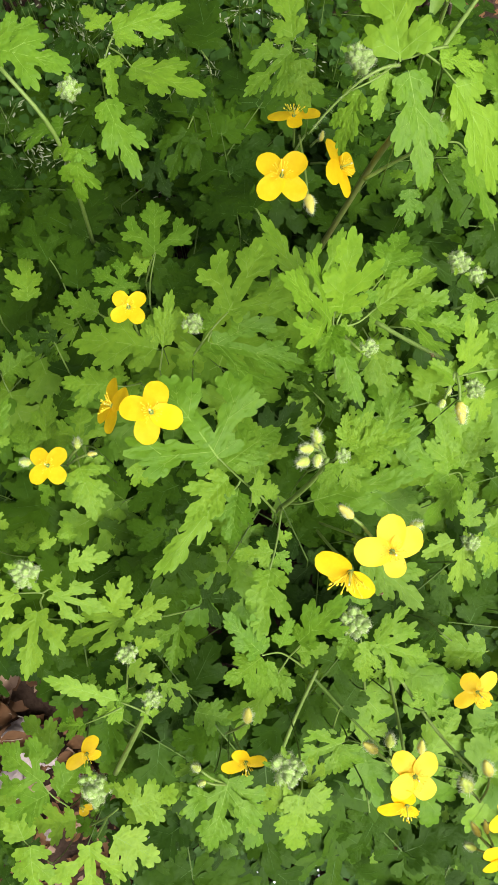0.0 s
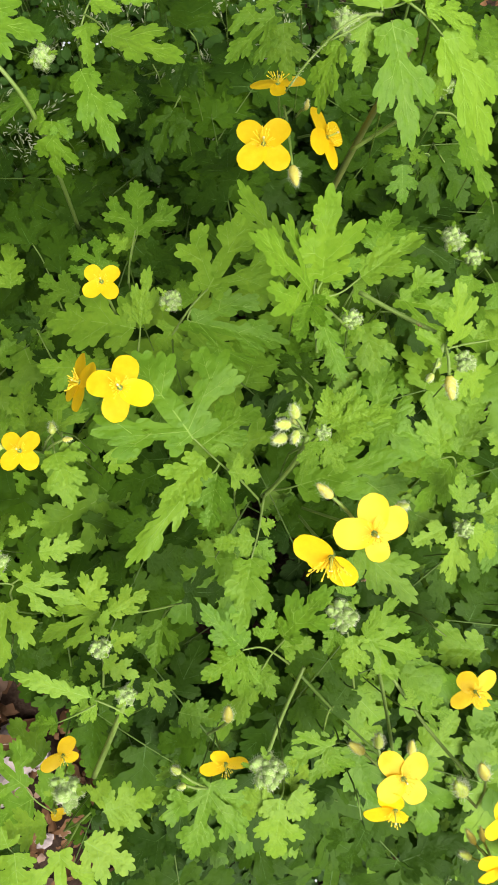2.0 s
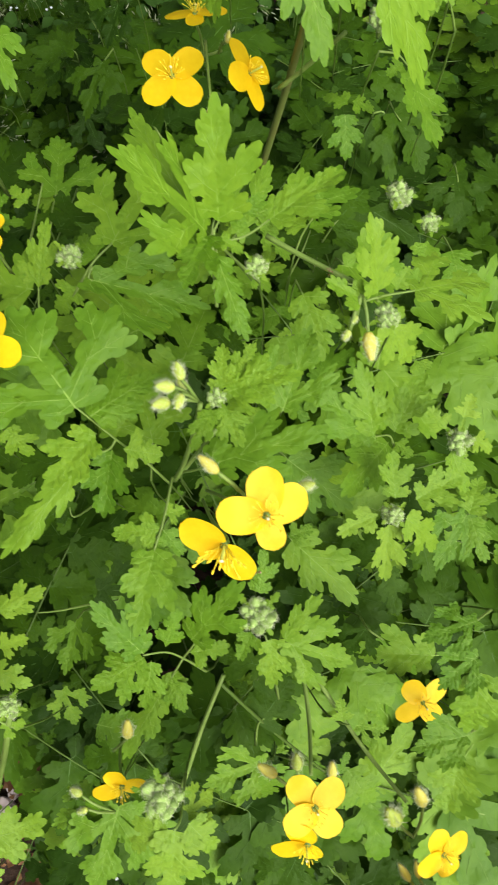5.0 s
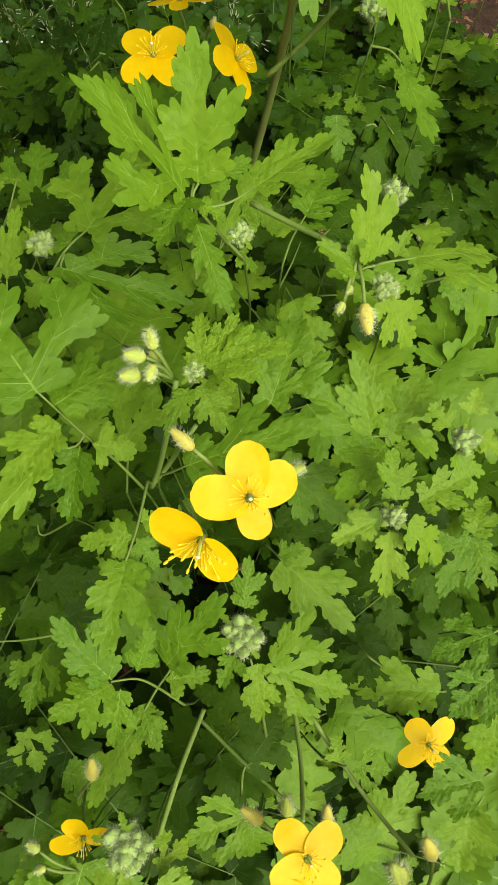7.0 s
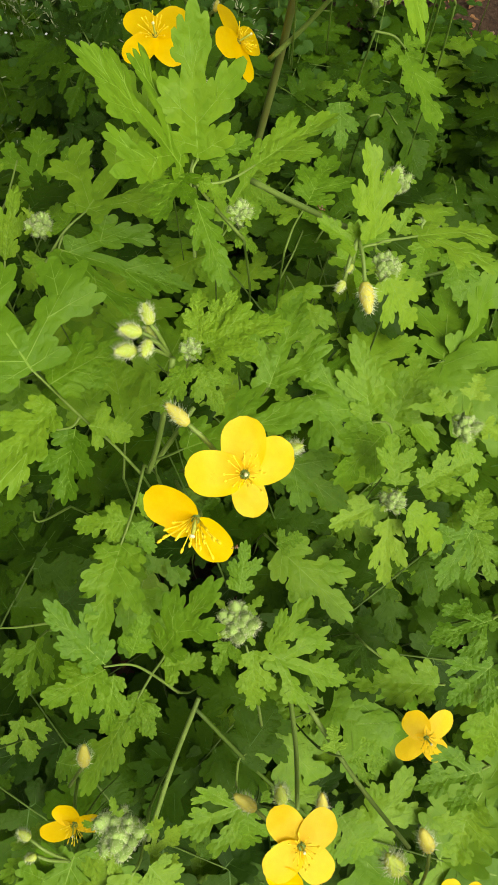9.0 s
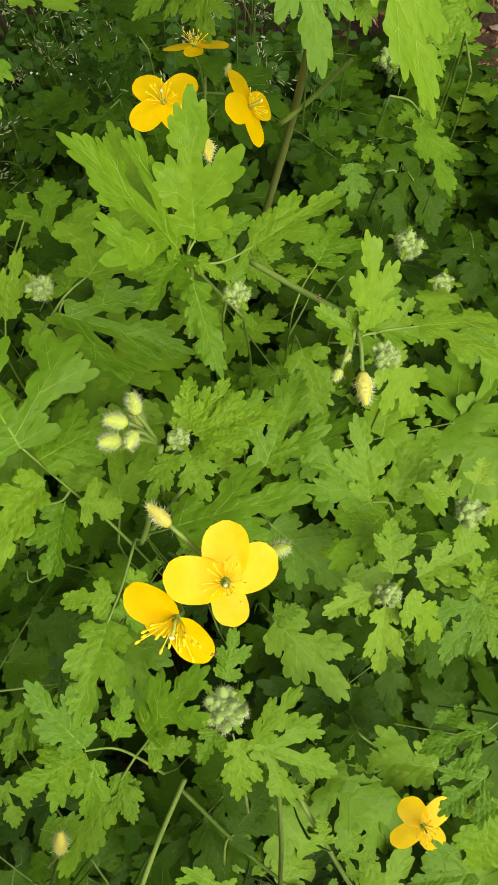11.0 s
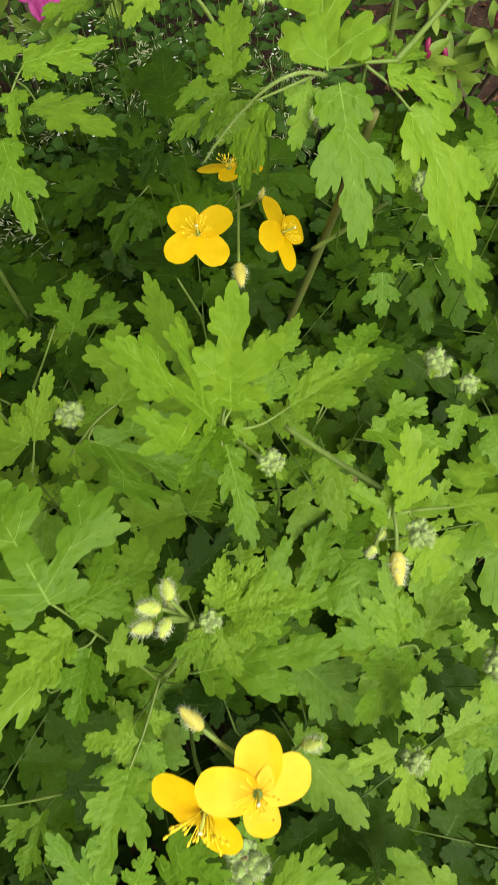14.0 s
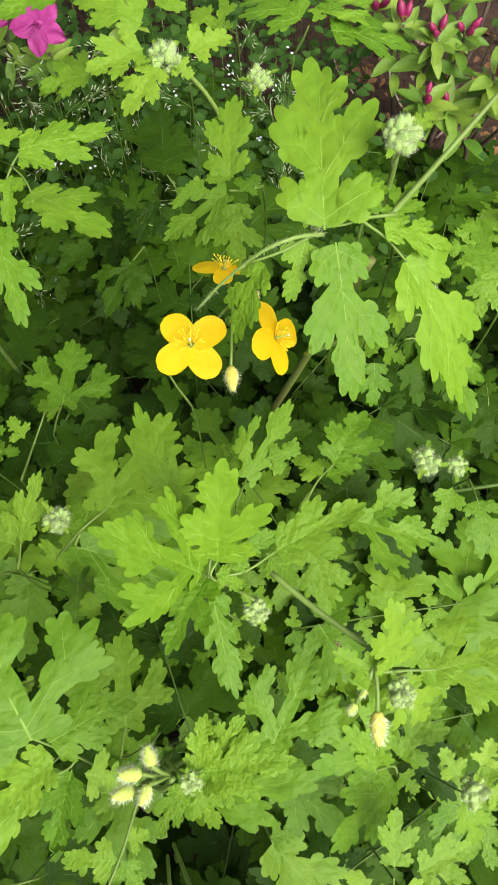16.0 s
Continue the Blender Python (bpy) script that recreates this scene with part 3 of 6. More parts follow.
leaflet(lf, 'o', 'small', (0.0442, 0.0932, 0.4850), (0.0518, 0.0895, 0.4800), 0.0089)
lf = leaf([(0.0928, 0.0762, 0.4850), (0.0867, 0.0738, 0.5030), (0.0830, 0.0744, 0.5100), (0.0939, 0.0759, 0.5120)], branches=[[(0.0830, 0.0744, 0.5100), (0.0808, 0.0739, 0.5100), (0.0793, 0.0732, 0.5100)]])
leaflet(lf, 'y', 'oval', (0.0824, 0.0753, 0.5120), (0.0787, 0.0889, 0.5330), 0.0154)
leaflet(lf, 'y', 'tri', (0.0939, 0.0759, 0.5120), (0.1212, 0.0849, 0.5030), 0.0293)
leaflet(lf, 'y', 'small', (0.0793, 0.0732, 0.5100), (0.0665, 0.0772, 0.5170), 0.0111)
leaflet(lf, 'y', 'small', (0.0884, 0.0766, 0.5110), (0.0919, 0.0824, 0.5150), 0.0068)
leaflet(lf, 'y', 'oval', (0.0872, 0.0718, 0.5000), (0.0988, 0.0609, 0.4850), 0.0178)
leaflet(lf, 'y', 'small', (0.0784, 0.0706, 0.5000), (0.0741, 0.0674, 0.4900), 0.0102)
lf = leaf([(0.1046, 0.0393, 0.4250), (0.1006, 0.0425, 0.4380), (0.0982, 0.0454, 0.4420), (0.0917, 0.0439, 0.4470)])
leaflet(lf, 'o', 'oval', (0.0917, 0.0433, 0.4470), (0.0672, 0.0592, 0.4640), 0.0209)
leaflet(lf, 'o', 'oval', (0.0909, 0.0444, 0.4490), (0.0850, 0.0670, 0.4660), 0.0171)
leaflet(lf, 'o', 'oval', (0.1012, 0.0481, 0.4380), (0.1131, 0.0711, 0.4460), 0.0171)
leaflet(lf, 'o', 'oval', (0.0976, 0.0425, 0.4420), (0.0781, 0.0203, 0.4570), 0.0200)
leaflet(lf, 'o', 'small', (0.1008, 0.0431, 0.4400), (0.1075, 0.0376, 0.4400), 0.0096)
lf = leaf([(0.1053, 0.0056, 0.4300), (0.0997, 0.0097, 0.4450), (0.0965, 0.0152, 0.4580)])
leaflet(lf, 'y', 'oval', (0.0962, 0.0187, 0.4600), (0.0948, 0.0354, 0.4630), 0.0137)
leaflet(lf, 'y', 'oval', (0.1010, 0.0120, 0.4550), (0.1178, 0.0013, 0.4400), 0.0147)
leaflet(lf, 'y', 'oval', (0.0956, 0.0104, 0.4500), (0.0951, -0.0104, 0.4380), 0.0133)
leaflet(lf, 'y', 'small', (0.0906, 0.0135, 0.4550), (0.0758, 0.0062, 0.4550), 0.0118)
leaflet(lf, 'y', 'oval', (0.1035, 0.0184, 0.4600), (0.1204, 0.0274, 0.4600), 0.0151)
lf = leaf([(0.1321, 0.0358, 0.4300), (0.1260, 0.0385, 0.4450), (0.1232, 0.0416, 0.4520)])
leaflet(lf, 'y', 'small', (0.1176, 0.0458, 0.4530), (0.1106, 0.0534, 0.4550), 0.0109)
leaflet(lf, 'y', 'small', (0.1235, 0.0497, 0.4550), (0.1270, 0.0577, 0.4580), 0.0109)
leaflet(lf, 'y', 'oval', (0.1200, 0.0382, 0.4500), (0.1277, 0.0235, 0.4400), 0.0137)
leaflet(lf, 'y', 'small', (0.1278, 0.0428, 0.4520), (0.1354, 0.0380, 0.4500), 0.0109)
lf = leaf([(0.0241, 0.0421, 0.4700), (0.0307, 0.0421, 0.4950), (0.0360, 0.0449, 0.5060)])
leaflet(lf, 'c', 'oval', (0.0372, 0.0449, 0.5080), (0.0580, 0.0511, 0.5140), 0.0179)
leaflet(lf, 'c', 'oval', (0.0354, 0.0457, 0.5080), (0.0358, 0.0582, 0.5130), 0.0095)
leaflet(lf, 'c', 'oval', (0.0380, 0.0476, 0.5060), (0.0448, 0.0591, 0.5120), 0.0090)
leaflet(lf, 'c', 'small', (0.0376, 0.0430, 0.5060), (0.0447, 0.0384, 0.5110), 0.0069)
leaflet(lf, 'c', 'oval', (0.0355, 0.0421, 0.5020), (0.0415, 0.0296, 0.4990), 0.0121)
leaflet(lf, 'c', 'oval', (0.0321, 0.0409, 0.5030), (0.0265, 0.0276, 0.5040), 0.0085)
lf = leaf([(0.0506, 0.0473, 0.4400), (0.0534, 0.0494, 0.4550), (0.0560, 0.0504, 0.4640)])
leaflet(lf, 'o', 'tri', (0.0560, 0.0504, 0.4640), (0.0665, 0.0795, 0.4720), 0.0309)
leaflet(lf, 'o', 'small', (0.0576, 0.0658, 0.4200), (0.0684, 0.0730, 0.4200), 0.0106)
lf = leaf([(0.0172, 0.0309, 0.4400), (0.0233, 0.0302, 0.4500), (0.0283, 0.0310, 0.4550)])
leaflet(lf, 'o', 'oval', (0.0283, 0.0310, 0.4550), (0.0697, 0.0418, 0.4720), 0.0269)
lf = leaf([(0.0527, 0.0459, 0.4200), (0.0559, 0.0425, 0.4250), (0.0591, 0.0384, 0.4280)])
leaflet(lf, 'o', 'oval', (0.0591, 0.0384, 0.4280), (0.0867, 0.0190, 0.4200), 0.0260)
leaflet(lf, 'o', 'small', (0.0569, 0.0419, 0.4250), (0.0672, 0.0456, 0.4200), 0.0112)
lf = leaf([(0.0118, 0.0278, 0.4320), (0.0038, 0.0341, 0.4500), (-0.0045, 0.0394, 0.4620), (-0.0142, 0.0458, 0.4860)], branches=[[(-0.0045, 0.0394, 0.4620), (-0.0069, 0.0357, 0.4620), (-0.0118, 0.0332, 0.4660)]])
leaflet(lf, 'o', 'tri', (-0.0142, 0.0458, 0.4860), (-0.0379, 0.0777, 0.4930), 0.0632, (-0.25, 0.25))
leaflet(lf, 'o', 'oval', (-0.0104, 0.0443, 0.4780), (0.0119, 0.0610, 0.4760), 0.0217)
leaflet(lf, 'o', 'oval', (-0.0098, 0.0392, 0.4720), (-0.0271, 0.0207, 0.4700), 0.0196)
leaflet(lf, 'o', 'small', (-0.0008, 0.0353, 0.4650), (0.0128, 0.0338, 0.4620), 0.0161)
leaflet(lf, 'o', 'oval', (-0.0057, 0.0352, 0.4620), (-0.0096, 0.0120, 0.4550), 0.0197)
leaflet(lf, 'o', 'long', (-0.0117, 0.0337, 0.4680), (-0.0409, -0.0038, 0.4690), 0.0126)
lf = leaf([(0.0143, 0.0281, 0.4440), (0.0117, 0.0120, 0.4460), (0.0086, 0.0003, 0.4470)])
leaflet(lf, 'o', 'oval', (0.0089, 0.0011, 0.4470), (0.0029, -0.0289, 0.4540), 0.0218)
leaflet(lf, 'o', 'small', (0.0106, 0.0087, 0.4460), (-0.0075, 0.0064, 0.4470), 0.0145)
leaflet(lf, 'o', 'small', (0.0115, 0.0082, 0.4450), (0.0188, -0.0010, 0.4400), 0.0113)
leaflet(lf, 'o', 'small', (0.0124, 0.0141, 0.4440), (0.0192, 0.0165, 0.4420), 0.0092)
lf = leaf([(0.0263, -0.0466, 0.4100), (0.0183, -0.0401, 0.4250), (0.0125, -0.0369, 0.4360), (0.0050, -0.0376, 0.4420)], branches=[[(0.0183, -0.0401, 0.4250), (0.0228, -0.0345, 0.4320), (0.0265, -0.0284, 0.4400)], [(0.0183, -0.0401, 0.4250), (0.0136, -0.0478, 0.4200), (0.0089, -0.0565, 0.4150)]])
leaflet(lf, 'o', 'oval', (0.0051, -0.0367, 0.4430), (-0.0117, -0.0198, 0.4580), 0.0173)
leaflet(lf, 'o', 'oval', (0.0049, -0.0385, 0.4410), (-0.0105, -0.0483, 0.4530), 0.0188)
leaflet(lf, 'o', 'small', (0.0130, -0.0344, 0.4400), (0.0179, -0.0216, 0.4500), 0.0116)
leaflet(lf, 'o', 'oval', (0.0076, -0.0402, 0.4380), (0.0050, -0.0592, 0.4300), 0.0132)
leaflet(lf, 'o', 'oval', (0.0223, -0.0323, 0.4350), (0.0398, -0.0129, 0.4620), 0.0224)
leaflet(lf, 'o', 'small', (0.0215, -0.0374, 0.4300), (0.0366, -0.0355, 0.4310), 0.0138)
leaflet(lf, 'o', 'small', (0.0123, -0.0482, 0.4200), (0.0178, -0.0619, 0.4100), 0.0146)
leaflet(lf, 'o', 'oval', (0.0084, -0.0556, 0.4150), (-0.0085, -0.0835, 0.4000), 0.0170)
lf = leaf([(0.0561, -0.0572, 0.4100), (0.0526, -0.0396, 0.4280), (0.0500, -0.0304, 0.4400)])
leaflet(lf, 'o', 'oval', (0.0474, -0.0146, 0.4550), (0.0496, 0.0005, 0.4600), 0.0111)
leaflet(lf, 'o', 'small', (0.0451, -0.0290, 0.4400), (0.0401, -0.0394, 0.4400), 0.0109)
leaflet(lf, 'o', 'oval', (0.0523, -0.0321, 0.4370), (0.0535, -0.0512, 0.4330), 0.0135)
leaflet(lf, 'y', 'tri', (0.0595, -0.0338, 0.4360), (0.0849, -0.0420, 0.4240), 0.0293)
leaflet(lf, 'y', 'oval', (0.0571, -0.0320, 0.4400), (0.0699, -0.0155, 0.4500), 0.0116)
lf = leaf([(0.1282, -0.0201, 0.4600), (0.1210, -0.0212, 0.4750), (0.1167, -0.0226, 0.4820)])
leaflet(lf, 'o', 'tri', (0.1158, -0.0231, 0.4820), (0.0989, -0.0288, 0.4810), 0.0181)
leaflet(lf, 'o', 'tri', (0.1198, -0.0352, 0.4680), (0.1073, -0.0458, 0.4640), 0.0190)
leaflet(lf, 'o', 'oval', (0.1220, -0.0411, 0.4650), (0.1206, -0.0639, 0.4550), 0.0191)
lf = leaf([(0.0997, 0.2176, 0.4400), (0.1088, 0.2203, 0.4350), (0.1141, 0.2169, 0.4320)])
leaflet(lf, 'o', 'oval', (0.1141, 0.2154, 0.4320), (0.1265, 0.1783, 0.4300), 0.0202)
leaflet(lf, 'o', 'small', (0.1130, 0.2183, 0.4320), (0.1231, 0.2221, 0.4300), 0.0119)
leaflet(lf, 'o', 'small', (0.1118, 0.2183, 0.4320), (0.1050, 0.2139, 0.4300), 0.0107)
leaflet(lf, 'o', 'oval', (0.0885, 0.2076, 0.4100), (0.0905, 0.1905, 0.4000), 0.0182)
leaflet(lf, 'o', 'small', (0.0895, 0.2120, 0.4120), (0.0782, 0.2193, 0.4100), 0.0126)
leaflet(lf, 'o', 'small', (0.0920, 0.2137, 0.4120), (0.1024, 0.2098, 0.4100), 0.0126)
lf = leaf([(-0.0276, 0.1018, 0.4430), (-0.0185, 0.1120, 0.4520), (-0.0108, 0.1203, 0.4530)], branches=[[(-0.0185, 0.1109, 0.4520), (-0.0201, 0.1071, 0.4500), (-0.0185, 0.1055, 0.4500)]])
leaflet(lf, 'o', 'tri', (-0.0108, 0.1203, 0.4530), (0.0082, 0.1603, 0.4500), 0.0503)
leaflet(lf, 'o', 'tri', (-0.0185, 0.1060, 0.4500), (0.0263, 0.1019, 0.4300), 0.0398)
leaflet(lf, 'o', 'oval', (-0.0456, 0.1063, 0.4400), (-0.0872, 0.1137, 0.4400), 0.0327)
leaflet(lf, 'o', 'small', (-0.0166, 0.1142, 0.4520), (-0.0262, 0.1261, 0.4500), 0.0146)
leaflet(lf, 'o', 'small', (-0.0262, 0.1054, 0.4450), (-0.0345, 0.0957, 0.4400), 0.0161)
lf = leaf([(-0.0451, 0.0985, 0.4300), (-0.0438, 0.1028, 0.4350), (-0.0428, 0.1069, 0.4400)])
leaflet(lf, 'c', 'oval', (-0.0428, 0.1069, 0.4400), (-0.0390, 0.1314, 0.4520), 0.0142)
leaflet(lf, 'c', 'small', (-0.0443, 0.1097, 0.4400), (-0.0501, 0.1165, 0.4450), 0.0093)
lf = leaf([(-0.0630, 0.1735, 0.3600), (-0.0592, 0.1788, 0.3720), (-0.0558, 0.1841, 0.3790)])
leaflet(lf, 'o', 'tri', (-0.0558, 0.1841, 0.3790), (-0.0571, 0.2213, 0.3740), 0.0450)
leaflet(lf, 'o', 'small', (-0.0569, 0.1817, 0.3770), (-0.0709, 0.1848, 0.3720), 0.0151)
lf = leaf([(-0.0982, -0.0225, 0.4200), (-0.0982, -0.0146, 0.4320), (-0.0959, -0.0102, 0.4380), (-0.1081, -0.0103, 0.4400)], branches=[[(-0.0959, -0.0102, 0.4380), (-0.0910, -0.0069, 0.4400), (-0.0871, -0.0004, 0.4400)]])
leaflet(lf, 'y', 'tri', (-0.0974, -0.0188, 0.4400), (-0.0993, -0.0474, 0.4450), 0.0316)
leaflet(lf, 'y', 'tri', (-0.1069, -0.0102, 0.4400), (-0.1271, -0.0189, 0.4450), 0.0213)
leaflet(lf, 'y', 'tri', (-0.0900, -0.0110, 0.4380), (-0.0667, -0.0188, 0.4320), 0.0208)
leaflet(lf, 'y', 'oval', (-0.0838, 0.0037, 0.4410), (-0.0653, 0.0060, 0.4380), 0.0129)
leaflet(lf, 'y', 'small', (-0.0839, 0.0138, 0.4420), (-0.0854, 0.0224, 0.4420), 0.0097)
leaflet(lf, 'y', 'small', (-0.0923, 0.0099, 0.4420), (-0.0968, 0.0198, 0.4420), 0.0088)
leaflet(lf, 'y', 'small', (-0.0915, -0.0086, 0.4420), (-0.0873, -0.0021, 0.4430), 0.0101)
leaflet(lf, 'y', 'oval', (-0.1150, -0.0051, 0.4420), (-0.1238, -0.0001, 0.4420), 0.0115)
lf = leaf([(-0.0616, -0.0582, 0.4000), (-0.0596, -0.0464, 0.4120), (-0.0589, -0.0405, 0.4200)])
leaflet(lf, 'y', 'oval', (-0.0664, -0.0198, 0.4250), (-0.0572, -0.0039, 0.4320), 0.0171)
leaflet(lf, 'y', 'oval', (-0.0563, -0.0231, 0.4200), (-0.0387, -0.0137, 0.4200), 0.0144)
leaflet(lf, 'y', 'tri', (-0.0624, -0.0228, 0.4150), (-0.0935, -0.0369, 0.4050), 0.0216)
leaflet(lf, 'y', 'small', (-0.0607, -0.0338, 0.4200), (-0.0562, -0.0223, 0.4280), 0.0086)
leaflet(lf, 'y', 'small', (-0.0556, -0.0368, 0.4200), (-0.0430, -0.0329, 0.4250), 0.0115)
leaflet(lf, 'y', 'oval', (-0.0574, -0.0449, 0.4200), (-0.0425, -0.0523, 0.4200), 0.0124)
leaflet(lf, 'y', 'small', (-0.0620, -0.0463, 0.4200), (-0.0686, -0.0525, 0.4200), 0.0095)
lf = leaf([(-0.0461, -0.0674, 0.4200), (-0.0524, -0.0627, 0.4280), (-0.0593, -0.0596, 0.4300)], branches=[[(-0.0591, -0.0617, 0.4300), (-0.0687, -0.0668, 0.4250), (-0.0776, -0.0709, 0.4200)]])
leaflet(lf, 'o', 'long', (-0.0609, -0.0582, 0.4320), (-0.0914, -0.0479, 0.4450), 0.0091)
leaflet(lf, 'o', 'oval', (-0.0606, -0.0608, 0.4280), (-0.0581, -0.0519, 0.4300), 0.0115)
leaflet(lf, 'o', 'oval', (-0.0591, -0.0650, 0.4250), (-0.0717, -0.0649, 0.4250), 0.0130)
leaflet(lf, 'o', 'oval', (-0.0775, -0.0713, 0.4200), (-0.0941, -0.0746, 0.4100), 0.0108)
leaflet(lf, 'o', 'oval', (-0.0504, -0.0644, 0.4250), (-0.0427, -0.0661, 0.4200), 0.0115)
leaflet(lf, 'o', 'small', (-0.0731, -0.0573, 0.4250), (-0.0748, -0.0475, 0.4250), 0.0084)
lf = leaf([(-0.1580, 0.0508, 0.3700), (-0.1494, 0.0608, 0.3850), (-0.1421, 0.0688, 0.3980)])
leaflet(lf, 'o', 'tri', (-0.1417, 0.0697, 0.3980), (-0.1400, 0.1017, 0.4020), 0.0277)
leaflet(lf, 'o', 'small', (-0.1441, 0.0693, 0.3950), (-0.1571, 0.0752, 0.3900), 0.0112)
leaflet(lf, 'o', 'small', (-0.1426, 0.0660, 0.3900), (-0.1310, 0.0709, 0.3900), 0.0130)
leaflet(lf, 'o', 'oval', (-0.1467, 0.0624, 0.3850), (-0.1479, 0.0502, 0.3750), 0.0103)
lf = leaf([(-0.1380, 0.0115, 0.3800), (-0.1369, 0.0219, 0.3950), (-0.1364, 0.0292, 0.4050)])
leaflet(lf, 'y', 'small', (-0.1354, 0.0252, 0.4080), (-0.1403, 0.0129, 0.4050), 0.0126)
leaflet(lf, 'y', 'small', (-0.1323, 0.0268, 0.4060), (-0.1249, 0.0219, 0.4000), 0.0106)
leaflet(lf, 'y', 'small', (-0.1419, 0.0288, 0.4060), (-0.1480, 0.0307, 0.4100), 0.0101)
leaflet(lf, 'y', 'small', (-0.1327, 0.0357, 0.4080), (-0.1385, 0.0402, 0.4120), 0.0090)
leaflet(lf, 'o', 'oval', (-0.1269, 0.0124, 0.3700), (-0.1259, 0.0301, 0.3600), 0.0231)
lf = leaf([(-0.0892, 0.0622, 0.3800), (-0.0915, 0.0664, 0.3850), (-0.0927, 0.0689, 0.3900)])
leaflet(lf, 'o', 'tri', (-0.0923, 0.0686, 0.3920), (-0.0922, 0.0889, 0.3920), 0.0311)
leaflet(lf, 'o', 'oval', (-0.1160, 0.0740, 0.3700), (-0.1188, 0.1011, 0.3700), 0.0172)
leaflet(lf, 'o', 'small', (-0.0989, 0.0694, 0.3850), (-0.1114, 0.0768, 0.3800), 0.0119)
leaflet(lf, 'o', 'oval', (-0.1302, 0.0689, 0.3600), (-0.1361, 0.0886, 0.3600), 0.0171)
lf = leaf([(-0.0586, 0.0996, 0.4000), (-0.0652, 0.0952, 0.4100), (-0.0711, 0.0944, 0.4150)])
leaflet(lf, 'o', 'oval', (-0.0716, 0.0952, 0.4120), (-0.0994, 0.0969, 0.4100), 0.0222)
leaflet(lf, 'o', 'small', (-0.0677, 0.0959, 0.4120), (-0.0684, 0.1074, 0.4100), 0.0106)
lf = leaf([(-0.0940, 0.0671, 0.4000), (-0.0889, 0.0577, 0.4100), (-0.0863, 0.0520, 0.4150)])
leaflet(lf, 'o', 'oval', (-0.0862, 0.0515, 0.4150), (-0.0762, 0.0260, 0.4150), 0.0200)
leaflet(lf, 'o', 'small', (-0.0882, 0.0531, 0.4150), (-0.0920, 0.0466, 0.4100), 0.0067)
leaflet(lf, 'o', 'oval', (-0.0851, 0.0545, 0.4120), (-0.0728, 0.0509, 0.4050), 0.0130)
leaflet(lf, 'o', 'small', (-0.1054, 0.0448, 0.4000), (-0.1108, 0.0332, 0.3900), 0.0108)
lf = leaf([(-0.0855, 0.1503, 0.3600), (-0.0885, 0.1496, 0.3700), (-0.0907, 0.1492, 0.3750)])
leaflet(lf, 'o', 'oval', (-0.0876, 0.1484, 0.3750), (-0.1127, 0.1599, 0.3720), 0.0205)
leaflet(lf, 'o', 'oval', (-0.0639, 0.1415, 0.4300), (-0.0816, 0.1529, 0.4300), 0.0231)
leaflet(lf, 'o', 'small', (-0.0529, 0.1501, 0.4300), (-0.0613, 0.1580, 0.4300), 0.0113)
leaflet(lf, 'o', 'small', (-0.0680, 0.1455, 0.4200), (-0.0576, 0.1474, 0.4200), 0.0106)
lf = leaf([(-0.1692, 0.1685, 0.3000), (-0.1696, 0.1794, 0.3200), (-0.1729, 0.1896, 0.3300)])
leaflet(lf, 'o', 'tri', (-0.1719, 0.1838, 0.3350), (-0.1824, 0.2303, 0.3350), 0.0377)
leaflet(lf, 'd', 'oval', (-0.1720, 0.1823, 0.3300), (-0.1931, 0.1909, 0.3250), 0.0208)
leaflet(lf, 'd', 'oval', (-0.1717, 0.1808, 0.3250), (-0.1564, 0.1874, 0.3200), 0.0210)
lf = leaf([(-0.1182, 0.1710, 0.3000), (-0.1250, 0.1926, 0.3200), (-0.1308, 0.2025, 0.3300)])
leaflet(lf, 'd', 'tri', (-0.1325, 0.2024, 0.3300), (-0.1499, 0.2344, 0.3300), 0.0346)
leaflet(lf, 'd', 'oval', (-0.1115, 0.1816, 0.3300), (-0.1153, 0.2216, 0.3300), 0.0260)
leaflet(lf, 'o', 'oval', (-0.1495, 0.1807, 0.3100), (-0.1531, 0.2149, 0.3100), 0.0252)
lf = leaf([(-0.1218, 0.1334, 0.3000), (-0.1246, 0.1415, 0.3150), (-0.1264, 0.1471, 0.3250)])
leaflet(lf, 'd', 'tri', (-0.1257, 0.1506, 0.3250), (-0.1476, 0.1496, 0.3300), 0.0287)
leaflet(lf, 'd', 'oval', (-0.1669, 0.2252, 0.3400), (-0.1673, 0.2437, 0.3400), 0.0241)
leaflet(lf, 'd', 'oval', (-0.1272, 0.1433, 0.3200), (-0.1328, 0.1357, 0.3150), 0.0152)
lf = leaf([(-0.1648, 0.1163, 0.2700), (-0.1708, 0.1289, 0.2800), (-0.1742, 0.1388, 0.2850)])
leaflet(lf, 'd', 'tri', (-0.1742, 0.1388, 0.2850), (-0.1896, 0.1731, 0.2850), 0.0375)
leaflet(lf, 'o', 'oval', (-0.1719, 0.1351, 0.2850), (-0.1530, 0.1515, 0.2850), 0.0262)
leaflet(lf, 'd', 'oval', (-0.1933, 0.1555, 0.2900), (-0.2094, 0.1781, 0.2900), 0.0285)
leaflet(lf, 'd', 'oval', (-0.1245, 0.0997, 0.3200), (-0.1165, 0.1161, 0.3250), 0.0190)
lf = leaf([(-0.0771, -0.1214, 0.4000), (-0.0657, -0.1116, 0.4200), (-0.0592, -0.1050, 0.4300)], branches=[[(-0.0657, -0.1116, 0.4200), (-0.0685, -0.1172, 0.4250), (-0.0711, -0.1213, 0.4300)]])
